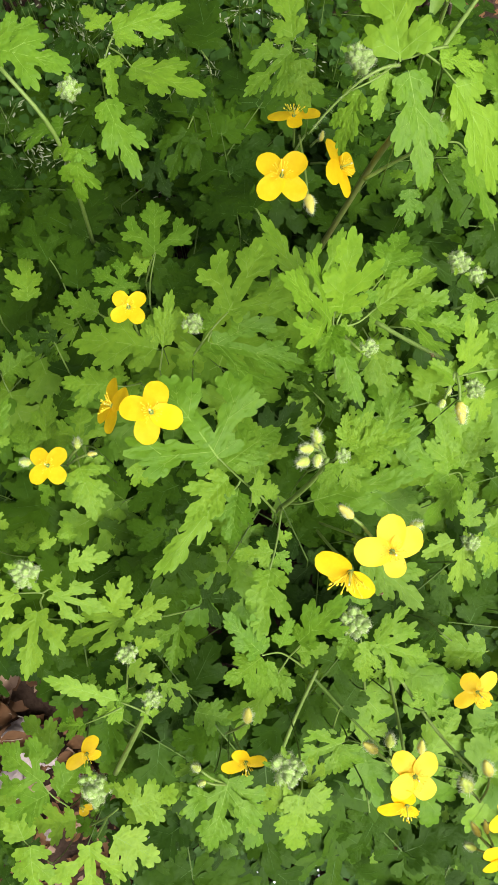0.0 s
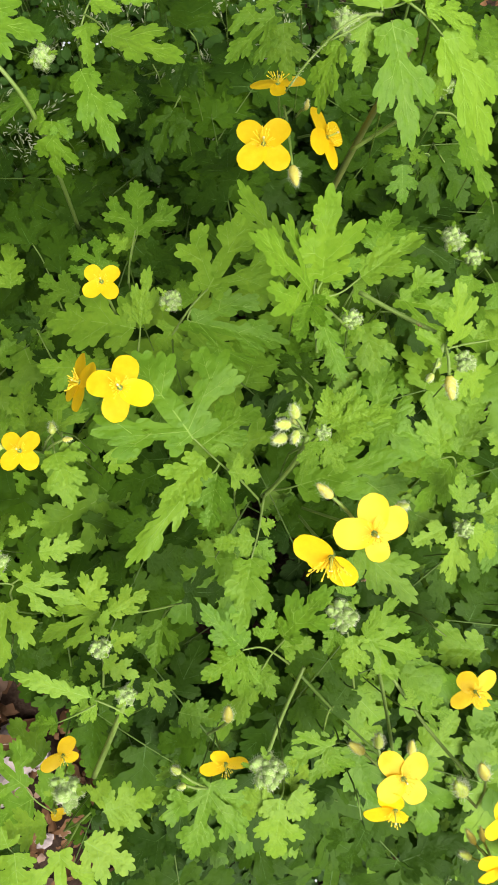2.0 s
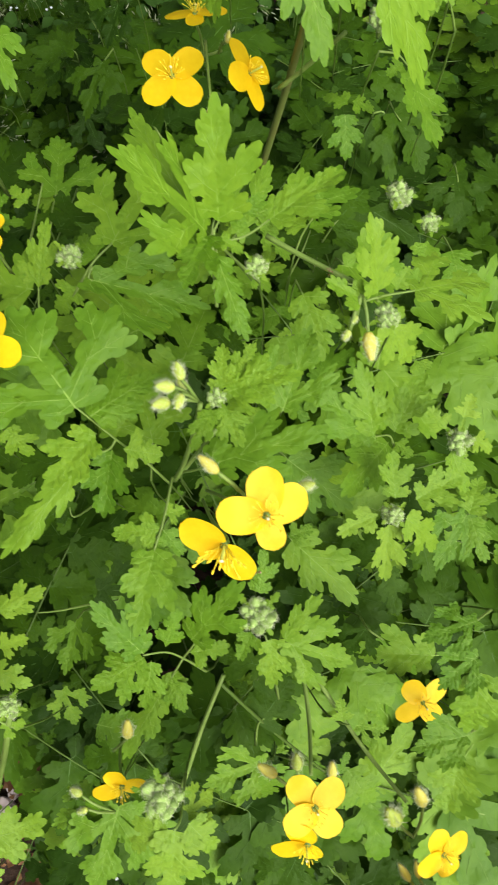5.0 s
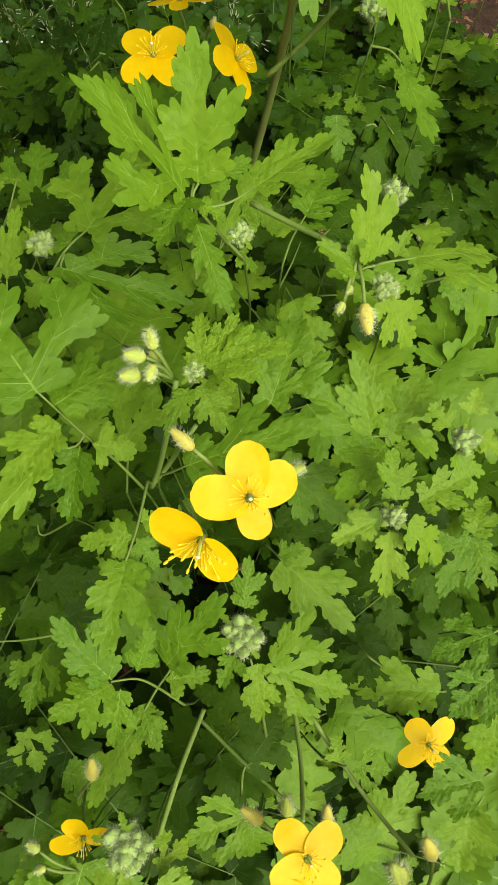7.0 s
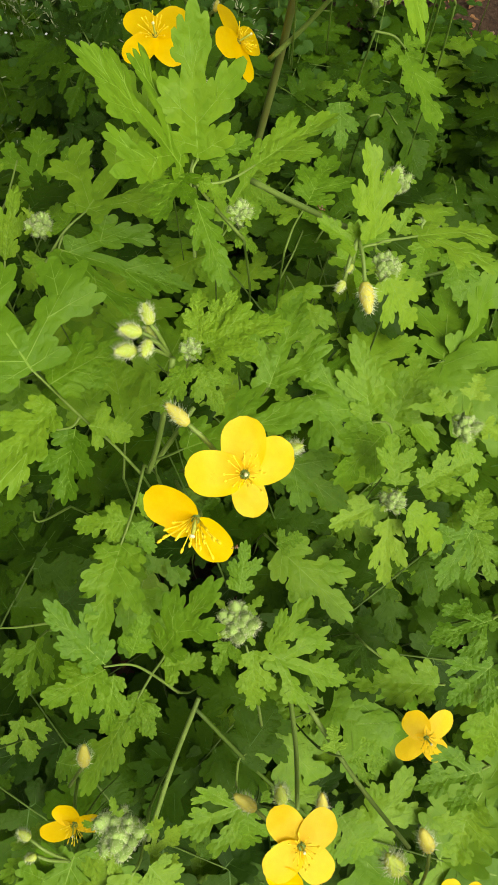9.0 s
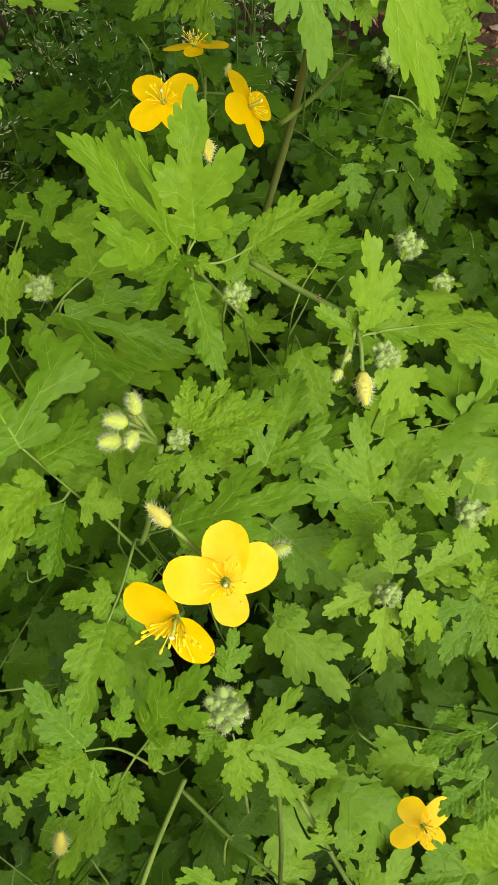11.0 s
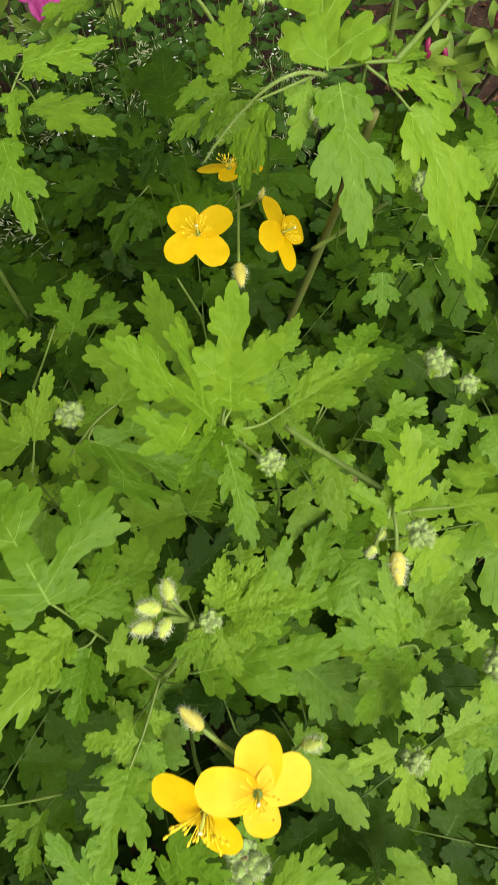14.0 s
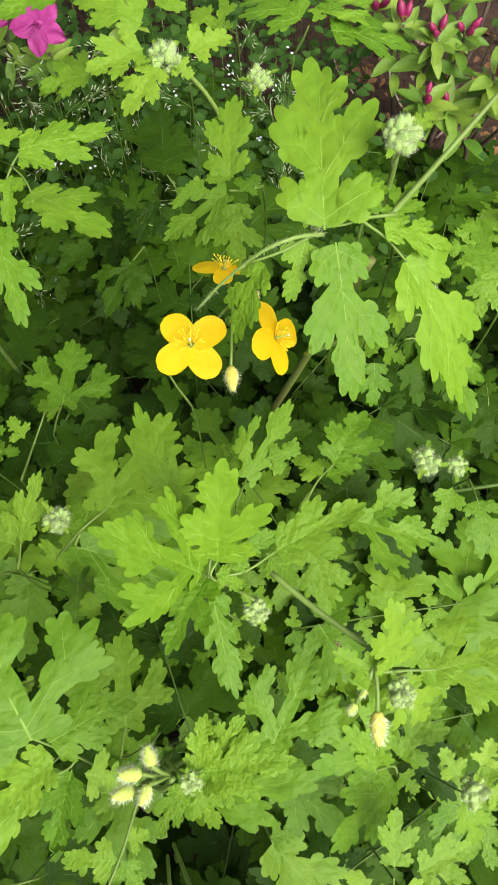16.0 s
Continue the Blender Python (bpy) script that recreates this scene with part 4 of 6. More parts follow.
leaflet(lf, 'y', 'oval', (-0.0537, -0.1046, 0.4300), (-0.0324, -0.1012, 0.4200), 0.0206)
leaflet(lf, 'y', 'oval', (-0.0613, -0.1163, 0.4300), (-0.0405, -0.1287, 0.4250), 0.0205)
leaflet(lf, 'y', 'tri', (-0.0716, -0.1213, 0.4300), (-0.0715, -0.1487, 0.4200), 0.0349)
leaflet(lf, 'y', 'oval', (-0.0799, -0.1127, 0.4200), (-0.1037, -0.1187, 0.4100), 0.0196)
leaflet(lf, 'y', 'small', (-0.0593, -0.1003, 0.4300), (-0.0520, -0.0932, 0.4300), 0.0131)
lf = leaf([(-0.0111, -0.0946, 0.3700), (-0.0106, -0.1006, 0.3800), (-0.0107, -0.1048, 0.3900)])
leaflet(lf, 'o', 'tri', (-0.0107, -0.1048, 0.3900), (-0.0209, -0.1405, 0.3850), 0.0424)
leaflet(lf, 'o', 'oval', (-0.0087, -0.1048, 0.3900), (0.0080, -0.1264, 0.3800), 0.0243)
leaflet(lf, 'o', 'small', (-0.0127, -0.1048, 0.3900), (-0.0353, -0.1142, 0.3800), 0.0170)
lf = leaf([(0.0726, 0.1927, 0.5400), (0.0631, 0.1882, 0.5430), (0.0586, 0.1845, 0.5450), (0.0534, 0.1816, 0.5470)], branches=[[(0.0632, 0.1873, 0.5430), (0.0703, 0.1862, 0.5380), (0.0776, 0.1833, 0.5320)], [(0.0513, 0.1800, 0.5470), (0.0432, 0.1716, 0.5500), (0.0350, 0.1684, 0.5480)]])
leaflet(lf, 'o', 'oval', (0.0529, 0.1819, 0.5470), (0.0457, 0.2309, 0.5580), 0.0295)
leaflet(lf, 'o', 'oval', (0.0565, 0.1778, 0.5450), (0.0668, 0.1421, 0.5280), 0.0244)
leaflet(lf, 'o', 'oval', (0.0771, 0.1836, 0.5320), (0.1086, 0.1578, 0.5000), 0.0262)
leaflet(lf, 'o', 'small', (0.0486, 0.1797, 0.5450), (0.0459, 0.1651, 0.5350), 0.0113)
leaflet(lf, 'o', 'oval', (0.0385, 0.1693, 0.5460), (0.0299, 0.1547, 0.5300), 0.0128)
leaflet(lf, 'o', 'oval', (0.0698, 0.1880, 0.5400), (0.0921, 0.1919, 0.5300), 0.0123)
leaflet(lf, 'o', 'long', (0.0776, 0.1830, 0.5300), (0.0790, 0.1691, 0.5150), 0.0096)
leaflet(lf, 'o', 'small', (0.0585, 0.1853, 0.5450), (0.0677, 0.1968, 0.5480), 0.0099)
lf = leaf([(-0.0748, 0.2447, 0.4550), (-0.0701, 0.2539, 0.4620), (-0.0668, 0.2589, 0.4650)], branches=[[(-0.0701, 0.2539, 0.4620), (-0.0630, 0.2470, 0.4650), (-0.0572, 0.2387, 0.4670)]])
leaflet(lf, 'o', 'oval', (-0.0580, 0.2394, 0.4670), (-0.0216, 0.2179, 0.4780), 0.0267)
leaflet(lf, 'o', 'oval', (-0.0672, 0.2602, 0.4650), (-0.0324, 0.2748, 0.4660), 0.0217)
leaflet(lf, 'o', 'oval', (-0.0710, 0.2254, 0.4600), (-0.0545, 0.1886, 0.4550), 0.0224)
leaflet(lf, 'o', 'small', (-0.0675, 0.2568, 0.4650), (-0.0523, 0.2552, 0.4640), 0.0132)
leaflet(lf, 'o', 'small', (-0.0692, 0.2498, 0.4620), (-0.0688, 0.2297, 0.4600), 0.0142)
leaflet(lf, 'o', 'small', (-0.0725, 0.2618, 0.4640), (-0.0844, 0.2792, 0.4620), 0.0152)
lf = leaf([(0.0319, 0.2541, 0.4650), (0.0260, 0.2460, 0.4720), (0.0201, 0.2415, 0.4770)])
leaflet(lf, 'o', 'oval', (0.0194, 0.2481, 0.4770), (0.0157, 0.2833, 0.4830), 0.0190)
leaflet(lf, 'o', 'tri', (0.0186, 0.2398, 0.4770), (-0.0035, 0.2233, 0.4680), 0.0252)
leaflet(lf, 'o', 'oval', (0.0228, 0.2356, 0.4770), (0.0256, 0.2165, 0.4650), 0.0208)
leaflet(lf, 'o', 'small', (0.0243, 0.2423, 0.4760), (0.0307, 0.2525, 0.4740), 0.0118)
leaflet(lf, 'o', 'small', (0.0166, 0.2431, 0.4770), (0.0124, 0.2577, 0.4760), 0.0112)
lf = leaf([(0.0380, 0.3471, 0.4400), (0.0413, 0.3457, 0.4500), (0.0434, 0.3462, 0.4570)])
leaflet(lf, 'o', 'tri', (0.0463, 0.3539, 0.4570), (0.0749, 0.3745, 0.4550), 0.0308)
leaflet(lf, 'o', 'oval', (0.0543, 0.3471, 0.4550), (0.0938, 0.3570, 0.4450), 0.0277)
leaflet(lf, 'o', 'oval', (0.0390, 0.3496, 0.4570), (0.0107, 0.3702, 0.4550), 0.0302)
leaflet(lf, 'o', 'small', (0.0514, 0.3546, 0.4570), (0.0527, 0.3649, 0.4600), 0.0128)
lf = leaf([(0.0652, 0.1484, 0.3800), (0.0690, 0.1561, 0.3900), (0.0745, 0.1615, 0.4000)])
leaflet(lf, 'o', 'oval', (0.0745, 0.1615, 0.4000), (0.0862, 0.1895, 0.4000), 0.0270)
leaflet(lf, 'o', 'small', (0.0709, 0.1577, 0.3950), (0.0572, 0.1675, 0.3900), 0.0157)
leaflet(lf, 'o', 'small', (0.0722, 0.1573, 0.3950), (0.0850, 0.1640, 0.3900), 0.0126)
lf = leaf([(0.0332, 0.1433, 0.3800), (0.0352, 0.1478, 0.3900), (0.0375, 0.1521, 0.4000)])
leaflet(lf, 'o', 'tri', (0.0375, 0.1521, 0.4000), (0.0549, 0.1904, 0.4000), 0.0273)
leaflet(lf, 'o', 'small', (0.0394, 0.1549, 0.4000), (0.0320, 0.1730, 0.3900), 0.0137)
leaflet(lf, 'o', 'small', (0.0449, 0.1609, 0.4000), (0.0593, 0.1680, 0.4000), 0.0140)
lf = leaf([(0.0859, 0.1462, 0.3850), (0.0875, 0.1428, 0.3900), (0.0884, 0.1404, 0.3920)])
leaflet(lf, 'o', 'tri', (0.0884, 0.1394, 0.3920), (0.1248, 0.1351, 0.3850), 0.0438)
leaflet(lf, 'o', 'small', (0.0953, 0.1408, 0.3920), (0.1054, 0.1476, 0.3900), 0.0138)
lf = leaf([(-0.1320, -0.1718, 0.2000), (-0.1413, -0.1598, 0.2150), (-0.1486, -0.1489, 0.2200)])
leaflet(lf, 'o', 'tri', (-0.1486, -0.1489, 0.2200), (-0.1825, -0.1240, 0.2200), 0.0525)
leaflet(lf, 'o', 'oval', (-0.1446, -0.1593, 0.2100), (-0.1794, -0.1795, 0.2000), 0.0328)
leaflet(lf, 'o', 'oval', (-0.1384, -0.1612, 0.2100), (-0.1190, -0.1340, 0.2100), 0.0328)
lf = leaf([(-0.1521, -0.2246, 0.1600), (-0.1631, -0.2130, 0.1700), (-0.1695, -0.2016, 0.1800)])
leaflet(lf, 'o', 'oval', (-0.1695, -0.2016, 0.1800), (-0.1890, -0.1614, 0.1800), 0.0384)
leaflet(lf, 'o', 'oval', (-0.1650, -0.2056, 0.1800), (-0.1612, -0.2488, 0.1700), 0.0384)
leaflet(lf, 'o', 'oval', (-0.1468, -0.1409, 0.1800), (-0.1745, -0.1117, 0.1800), 0.0348)
lf = leaf([(0.0670, 0.1415, 0.3700), (0.0685, 0.1354, 0.3750), (0.0699, 0.1295, 0.3800)])
leaflet(lf, 'o', 'oval', (0.0699, 0.1295, 0.3800), (0.0815, 0.0983, 0.3750), 0.0236)
lf = leaf([(0.1492, 0.1764, 0.3500), (0.1502, 0.1694, 0.3550), (0.1508, 0.1626, 0.3600)])
leaflet(lf, 'o', 'oval', (0.1508, 0.1626, 0.3600), (0.1560, 0.1355, 0.3600), 0.0209)
leaflet(lf, 'o', 'small', (0.1381, 0.1681, 0.3600), (0.1313, 0.1447, 0.3600), 0.0174)
lf = leaf([(-0.0068, 0.3162, 0.4500), (-0.0099, 0.3105, 0.4650), (-0.0144, 0.3120, 0.4720)])
leaflet(lf, 'y', 'oval', (-0.0257, 0.3204, 0.4750), (-0.0571, 0.3315, 0.4780), 0.0248)
leaflet(lf, 'y', 'oval', (-0.0163, 0.3268, 0.4760), (-0.0130, 0.3485, 0.4780), 0.0189)
leaflet(lf, 'y', 'oval', (-0.0232, 0.3078, 0.4740), (-0.0436, 0.2931, 0.4740), 0.0215)
leaflet(lf, 'y', 'oval', (-0.0156, 0.3004, 0.4720), (-0.0279, 0.2811, 0.4680), 0.0191)
leaflet(lf, 'y', 'small', (-0.0046, 0.3102, 0.4720), (0.0114, 0.3207, 0.4740), 0.0193)
leaflet(lf, 'y', 'small', (-0.0096, 0.3065, 0.4700), (-0.0022, 0.3010, 0.4680), 0.0109)
lf = leaf([(-0.0493, 0.3313, 0.4900), (-0.0471, 0.3134, 0.5000), (-0.0478, 0.3039, 0.5050)])
leaflet(lf, 'o', 'oval', (-0.0477, 0.3034, 0.5050), (-0.0643, 0.2750, 0.5150), 0.0210)
lf = leaf([(-0.0548, 0.3412, 0.4300), (-0.0533, 0.3286, 0.4400), (-0.0540, 0.3202, 0.4450)])
leaflet(lf, 'o', 'oval', (-0.0539, 0.3196, 0.4450), (-0.0743, 0.3097, 0.4450), 0.0207)
leaflet(lf, 'd', 'oval', (-0.0261, 0.3239, 0.3800), (-0.0344, 0.3658, 0.3800), 0.0307)
leaflet(lf, 'd', 'tri', (-0.0435, 0.3104, 0.3600), (-0.0488, 0.3406, 0.3600), 0.0302)
leaflet(lf, 'd', 'oval', (-0.0326, 0.3126, 0.3600), (-0.0396, 0.2897, 0.3550), 0.0271)
lf = leaf([(-0.0363, 0.2926, 0.3500), (-0.0380, 0.2837, 0.3550), (-0.0396, 0.2750, 0.3600)])
leaflet(lf, 'd', 'tri', (-0.0402, 0.2749, 0.3600), (-0.0517, 0.2466, 0.3500), 0.0340)
leaflet(lf, 'd', 'oval', (-0.0380, 0.2734, 0.3600), (-0.0311, 0.2585, 0.3550), 0.0173)
leaflet(lf, 'd', 'oval', (-0.0589, 0.2775, 0.3700), (-0.0750, 0.2601, 0.3700), 0.0206)
lf = leaf([(0.1271, 0.2109, 0.4600), (0.1233, 0.2100, 0.4700), (0.1212, 0.2105, 0.4750)])
leaflet(lf, 'o', 'oval', (0.1212, 0.2105, 0.4750), (0.1135, 0.2406, 0.4780), 0.0196)
lf = leaf([(0.0002, 0.0334, 0.4000), (0.0016, 0.0405, 0.4100), (0.0031, 0.0470, 0.4200)])
leaflet(lf, 'o', 'tri', (0.0031, 0.0470, 0.4200), (-0.0048, 0.0803, 0.4200), 0.0426)
leaflet(lf, 'o', 'oval', (-0.0105, 0.0515, 0.4200), (-0.0145, 0.0774, 0.4200), 0.0188)
lf = leaf([(0.0571, 0.0155, 0.3800), (0.0600, 0.0119, 0.3850), (0.0629, 0.0080, 0.3900)])
leaflet(lf, 'o', 'oval', (0.0629, 0.0080, 0.3900), (0.0937, -0.0195, 0.3850), 0.0275)
leaflet(lf, 'o', 'small', (0.0617, 0.0095, 0.3900), (0.0726, 0.0133, 0.3900), 0.0121)
lf = leaf([(0.1639, 0.0295, 0.3400), (0.1591, 0.0262, 0.3450), (0.1537, 0.0230, 0.3500)])
leaflet(lf, 'o', 'tri', (0.1537, 0.0230, 0.3500), (0.1367, -0.0042, 0.3500), 0.0300)
leaflet(lf, 'o', 'oval', (0.1562, 0.0219, 0.3500), (0.1624, -0.0006, 0.3500), 0.0175)
leaflet(lf, 'o', 'oval', (0.1555, 0.0243, 0.3500), (0.1616, 0.0431, 0.3520), 0.0190)
lf = leaf([(0.0634, 0.1887, 0.5410), (0.0635, 0.1894, 0.5420), (0.0630, 0.1900, 0.5430)])
leaflet(lf, 'o', 'oval', (0.0630, 0.1900, 0.5430), (0.0640, 0.2032, 0.5450), 0.0110)
leaflet(lf, 'o', 'oval', (0.0714, 0.1907, 0.5390), (0.0792, 0.2089, 0.5360), 0.0121)
lf = leaf([(0.1187, 0.2075, 0.4900), (0.1161, 0.2054, 0.4950), (0.1135, 0.2032, 0.5000)])
leaflet(lf, 'o', 'oval', (0.1135, 0.2032, 0.5000), (0.1076, 0.1884, 0.4950), 0.0142)
leaflet(lf, 'o', 'small', (0.1134, 0.2054, 0.5000), (0.1067, 0.2142, 0.5000), 0.0112)
lf = leaf([(0.0557, -0.0933, 0.3500), (0.0532, -0.0928, 0.3550), (0.0508, -0.0926, 0.3600)])
leaflet(lf, 'o', 'tri', (0.0508, -0.0926, 0.3600), (0.0231, -0.1026, 0.3600), 0.0289)
leaflet(lf, 'o', 'oval', (0.0520, -0.0940, 0.3580), (0.0535, -0.1126, 0.3500), 0.0209)
lf = leaf([(-0.0174, -0.1045, 0.3600), (-0.0185, -0.1055, 0.3650), (-0.0195, -0.1063, 0.3700)])
leaflet(lf, 'o', 'tri', (-0.0195, -0.1063, 0.3700), (-0.0434, -0.1183, 0.3700), 0.0252)
leaflet(lf, 'o', 'oval', (-0.0167, -0.1058, 0.3680), (-0.0113, -0.1267, 0.3600), 0.0199)
lf = leaf([(0.0770, -0.0652, 0.4000), (0.0809, -0.0663, 0.4100), (0.0842, -0.0664, 0.4150)])
leaflet(lf, 'o', 'oval', (0.0872, -0.0664, 0.4150), (0.0993, -0.0679, 0.4150), 0.0157)
leaflet(lf, 'o', 'small', (0.0816, -0.0655, 0.4130), (0.0805, -0.0565, 0.4150), 0.0099)
leaflet(lf, 'o', 'oval', (0.0888, -0.0936, 0.3700), (0.1014, -0.1108, 0.3650), 0.0213)
lf = leaf([(0.1422, -0.0718, 0.3900), (0.1384, -0.0721, 0.3950), (0.1351, -0.0724, 0.4000)])
leaflet(lf, 'o', 'tri', (0.1347, -0.0728, 0.4000), (0.1113, -0.0779, 0.4000), 0.0238)
leaflet(lf, 'o', 'oval', (0.1310, -0.0819, 0.4000), (0.1258, -0.1043, 0.3950), 0.0230)
lf = leaf([(0.1375, -0.0447, 0.3500), (0.1349, -0.0446, 0.3550), (0.1324, -0.0444, 0.3600)])
leaflet(lf, 'o', 'oval', (0.1324, -0.0444, 0.3600), (0.0937, -0.0429, 0.3600), 0.0243)
lf = leaf([(-0.0379, -0.0248, 0.3500), (-0.0389, -0.0273, 0.3550), (-0.0393, -0.0298, 0.3600)])
leaflet(lf, 'o', 'tri', (-0.0393, -0.0298, 0.3600), (-0.0429, -0.0540, 0.3600), 0.0266)
leaflet(lf, 'o', 'oval', (0.0126, -0.0462, 0.4200), (0.0188, -0.0613, 0.4200), 0.0129)
leaflet(lf, 'o', 'oval', (-0.0469, -0.0627, 0.3500), (-0.0395, -0.0792, 0.3450), 0.0218)
leaflet(lf, 'o', 'oval', (-0.0309, -0.0798, 0.3400), (-0.0084, -0.0842, 0.3400), 0.0222)

# ---- leaves of the far part ----
lf = leaf([(-0.1370, 0.2541, 0.4700), (-0.1257, 0.2465, 0.4700), (-0.1202, 0.2450, 0.4700)])
leaflet(lf, 'o', 'oval', (-0.1257, 0.2465, 0.4700), (-0.0871, 0.2393, 0.4692), 0.0318)
leaflet(lf, 'o', 'oval', (-0.1295, 0.2673, 0.4500), (-0.1099, 0.2789, 0.4500), 0.0216)
leaflet(lf, 'd', 'oval', (-0.0925, 0.2591, 0.4400), (-0.1035, 0.2781, 0.4411), 0.0173)
leaflet(lf, 'o', 'oval', (-0.0881, 0.2095, 0.4445), (-0.0902, 0.1920, 0.4217), 0.0239)
leaflet(lf, 'o', 'small', (-0.0853, 0.2107, 0.4440), (-0.0793, 0.2035, 0.4400), 0.0134)
leaflet(lf, 'o', 'small', (-0.0911, 0.2119, 0.4440), (-0.1034, 0.2103, 0.4376), 0.0128)
leaflet(lf, 'o', 'oval', (-0.0969, 0.2249, 0.4400), (-0.1261, 0.2269, 0.4303), 0.0227)
lf = leaf([(-0.0507, 0.1326, 0.4300), (-0.0523, 0.1489, 0.4200), (-0.0497, 0.1650, 0.4213)])
leaflet(lf, 'd', 'oval', (-0.0421, 0.1427, 0.4200), (-0.0266, 0.1662, 0.4133), 0.0231)
lf = leaf([(0.0111, 0.1745, 0.4200), (0.0032, 0.1787, 0.4412), (-0.0039, 0.1971, 0.4200)])
leaflet(lf, 'd', 'oval', (0.0032, 0.1787, 0.4412), (-0.0199, 0.2033, 0.4354), 0.0236)
woolly_head((-0.0145, 0.3073, 0.4750), 0.0157, 3)
lf = leaf([(0.0651, 0.1561, 0.3400), (0.0719, 0.1666, 0.3500), (0.0766, 0.1792, 0.3500)])
leaflet(lf, 'd', 'oval', (0.0719, 0.1666, 0.3500), (0.0848, 0.2035, 0.3500), 0.0405)
lf = leaf([(0.0859, 0.1528, 0.3400), (0.0968, 0.1499, 0.3464), (0.1029, 0.1486, 0.3450)])
leaflet(lf, 'd', 'oval', (0.0968, 0.1499, 0.3464), (0.1253, 0.1612, 0.3378), 0.0260)
leaflet(lf, 'd', 'oval', (0.0985, 0.1490, 0.3450), (0.1294, 0.1265, 0.3400), 0.0295)
lf = leaf([(0.0304, 0.1731, 0.3400), (0.0358, 0.1770, 0.3500), (0.0409, 0.1838, 0.3500)])
leaflet(lf, 'd', 'oval', (0.0358, 0.1770, 0.3500), (0.0657, 0.1962, 0.3550), 0.0255)
leaflet(lf, 'd', 'oval', (0.0356, 0.1785, 0.3500), (0.0423, 0.2070, 0.3600), 0.0255)
lf = leaf([(0.1134, 0.2515, 0.3500), (0.1189, 0.2522, 0.3500), (0.1224, 0.2482, 0.3450)])
leaflet(lf, 'd', 'oval', (0.1189, 0.2522, 0.3500), (0.1256, 0.2208, 0.3300), 0.0240)
leaflet(lf, 'd', 'oval', (0.1258, 0.2497, 0.3500), (0.1458, 0.2285, 0.3300), 0.0222)
lf = leaf([(-0.1621, 0.2578, 0.4700), (-0.1514, 0.2525, 0.4700), (-0.1456, 0.2456, 0.4700)], stalk=False)
leaflet(lf, 'o', 'oval', (-0.1470, 0.2470, 0.4700), (-0.1358, 0.2023, 0.4650), 0.0302)
leaflet(lf, 'o', 'oval', (-0.1459, 0.2484, 0.4700), (-0.1603, 0.2286, 0.4650), 0.0220)

# ---- leaves of the middle ----
lf = leaf([(-0.0875, 0.0653, 0.4000), (-0.0856, 0.0562, 0.4000), (-0.0838, 0.0472, 0.4000)])
leaflet(lf, 'o', 'oval', (-0.0587, 0.0518, 0.4200), (-0.0498, 0.0416, 0.4100), 0.0163)
woolly_head((-0.1019, -0.0010, 0.4500), 0.0147, 5)
lf = leaf([(0.0333, 0.0750, 0.5000), (0.0322, 0.0868, 0.5040), (0.0318, 0.0968, 0.5080), (0.0325, 0.1000, 0.5100)], stalk=False)
leaflet(lf, 'o', 'oval', (0.0237, 0.1074, 0.5050), (0.0026, 0.1418, 0.5094), 0.0115)
woolly_head((0.0475, -0.0230, 0.4455), 0.0157, 7)
woolly_head((0.0931, 0.0117, 0.4729), 0.0092, 8)
woolly_head((0.1225, 0.0420, 0.4540), 0.0114, 9)

# ---- leaves of the near part ----
woolly_head((-0.0559, -0.0374, 0.4400), 0.0108, 11)
woolly_head((-0.0445, -0.0564, 0.4400), 0.0097, 12)
woolly_head((-0.0728, -0.1001, 0.4200), 0.0177, 13)
lf = leaf([(0.0214, -0.0785, 0.4400), (0.0213, -0.0886, 0.4550), (0.0197, -0.0916, 0.4600)])
leaflet(lf, 'y', 'oval', (0.0197, -0.0916, 0.4600), (0.0177, -0.1181, 0.4517), 0.0215)
leaflet(lf, 'y', 'oval', (0.0163, -0.0894, 0.4600), (0.0048, -0.0987, 0.4573), 0.0146)
leaflet(lf, 'y', 'oval', (0.0244, -0.0894, 0.4600), (0.0336, -0.0994, 0.4556), 0.0147)
leaflet(lf, 'y', 'oval', (0.0237, -0.0875, 0.4550), (0.0327, -0.0820, 0.4500), 0.0149)
woolly_head((0.0153, -0.0816, 0.4624), 0.0158, 14)
lf = leaf([(-0.0322, -0.0213, 0.3600), (-0.0439, -0.0239, 0.3700), (-0.0519, -0.0248, 0.3800)])
leaflet(lf, 'd', 'oval', (-0.0248, -0.0145, 0.3800), (-0.0036, -0.0148, 0.3700), 0.0315)

# ---- shaded leaves between, most in the darkened LOWER colour ----
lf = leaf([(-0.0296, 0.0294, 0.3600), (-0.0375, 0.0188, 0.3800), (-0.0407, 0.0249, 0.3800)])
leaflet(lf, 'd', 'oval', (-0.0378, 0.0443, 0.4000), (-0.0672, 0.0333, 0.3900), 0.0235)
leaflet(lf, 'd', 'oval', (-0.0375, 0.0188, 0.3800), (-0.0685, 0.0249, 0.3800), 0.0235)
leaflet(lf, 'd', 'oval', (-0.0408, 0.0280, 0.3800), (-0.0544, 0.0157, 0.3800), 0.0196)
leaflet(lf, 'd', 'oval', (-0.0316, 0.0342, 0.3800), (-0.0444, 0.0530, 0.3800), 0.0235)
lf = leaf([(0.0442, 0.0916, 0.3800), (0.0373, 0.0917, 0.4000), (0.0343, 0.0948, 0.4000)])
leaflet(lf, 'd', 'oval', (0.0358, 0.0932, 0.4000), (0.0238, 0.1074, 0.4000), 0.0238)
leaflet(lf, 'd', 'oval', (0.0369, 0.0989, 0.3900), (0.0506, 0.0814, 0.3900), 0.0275)
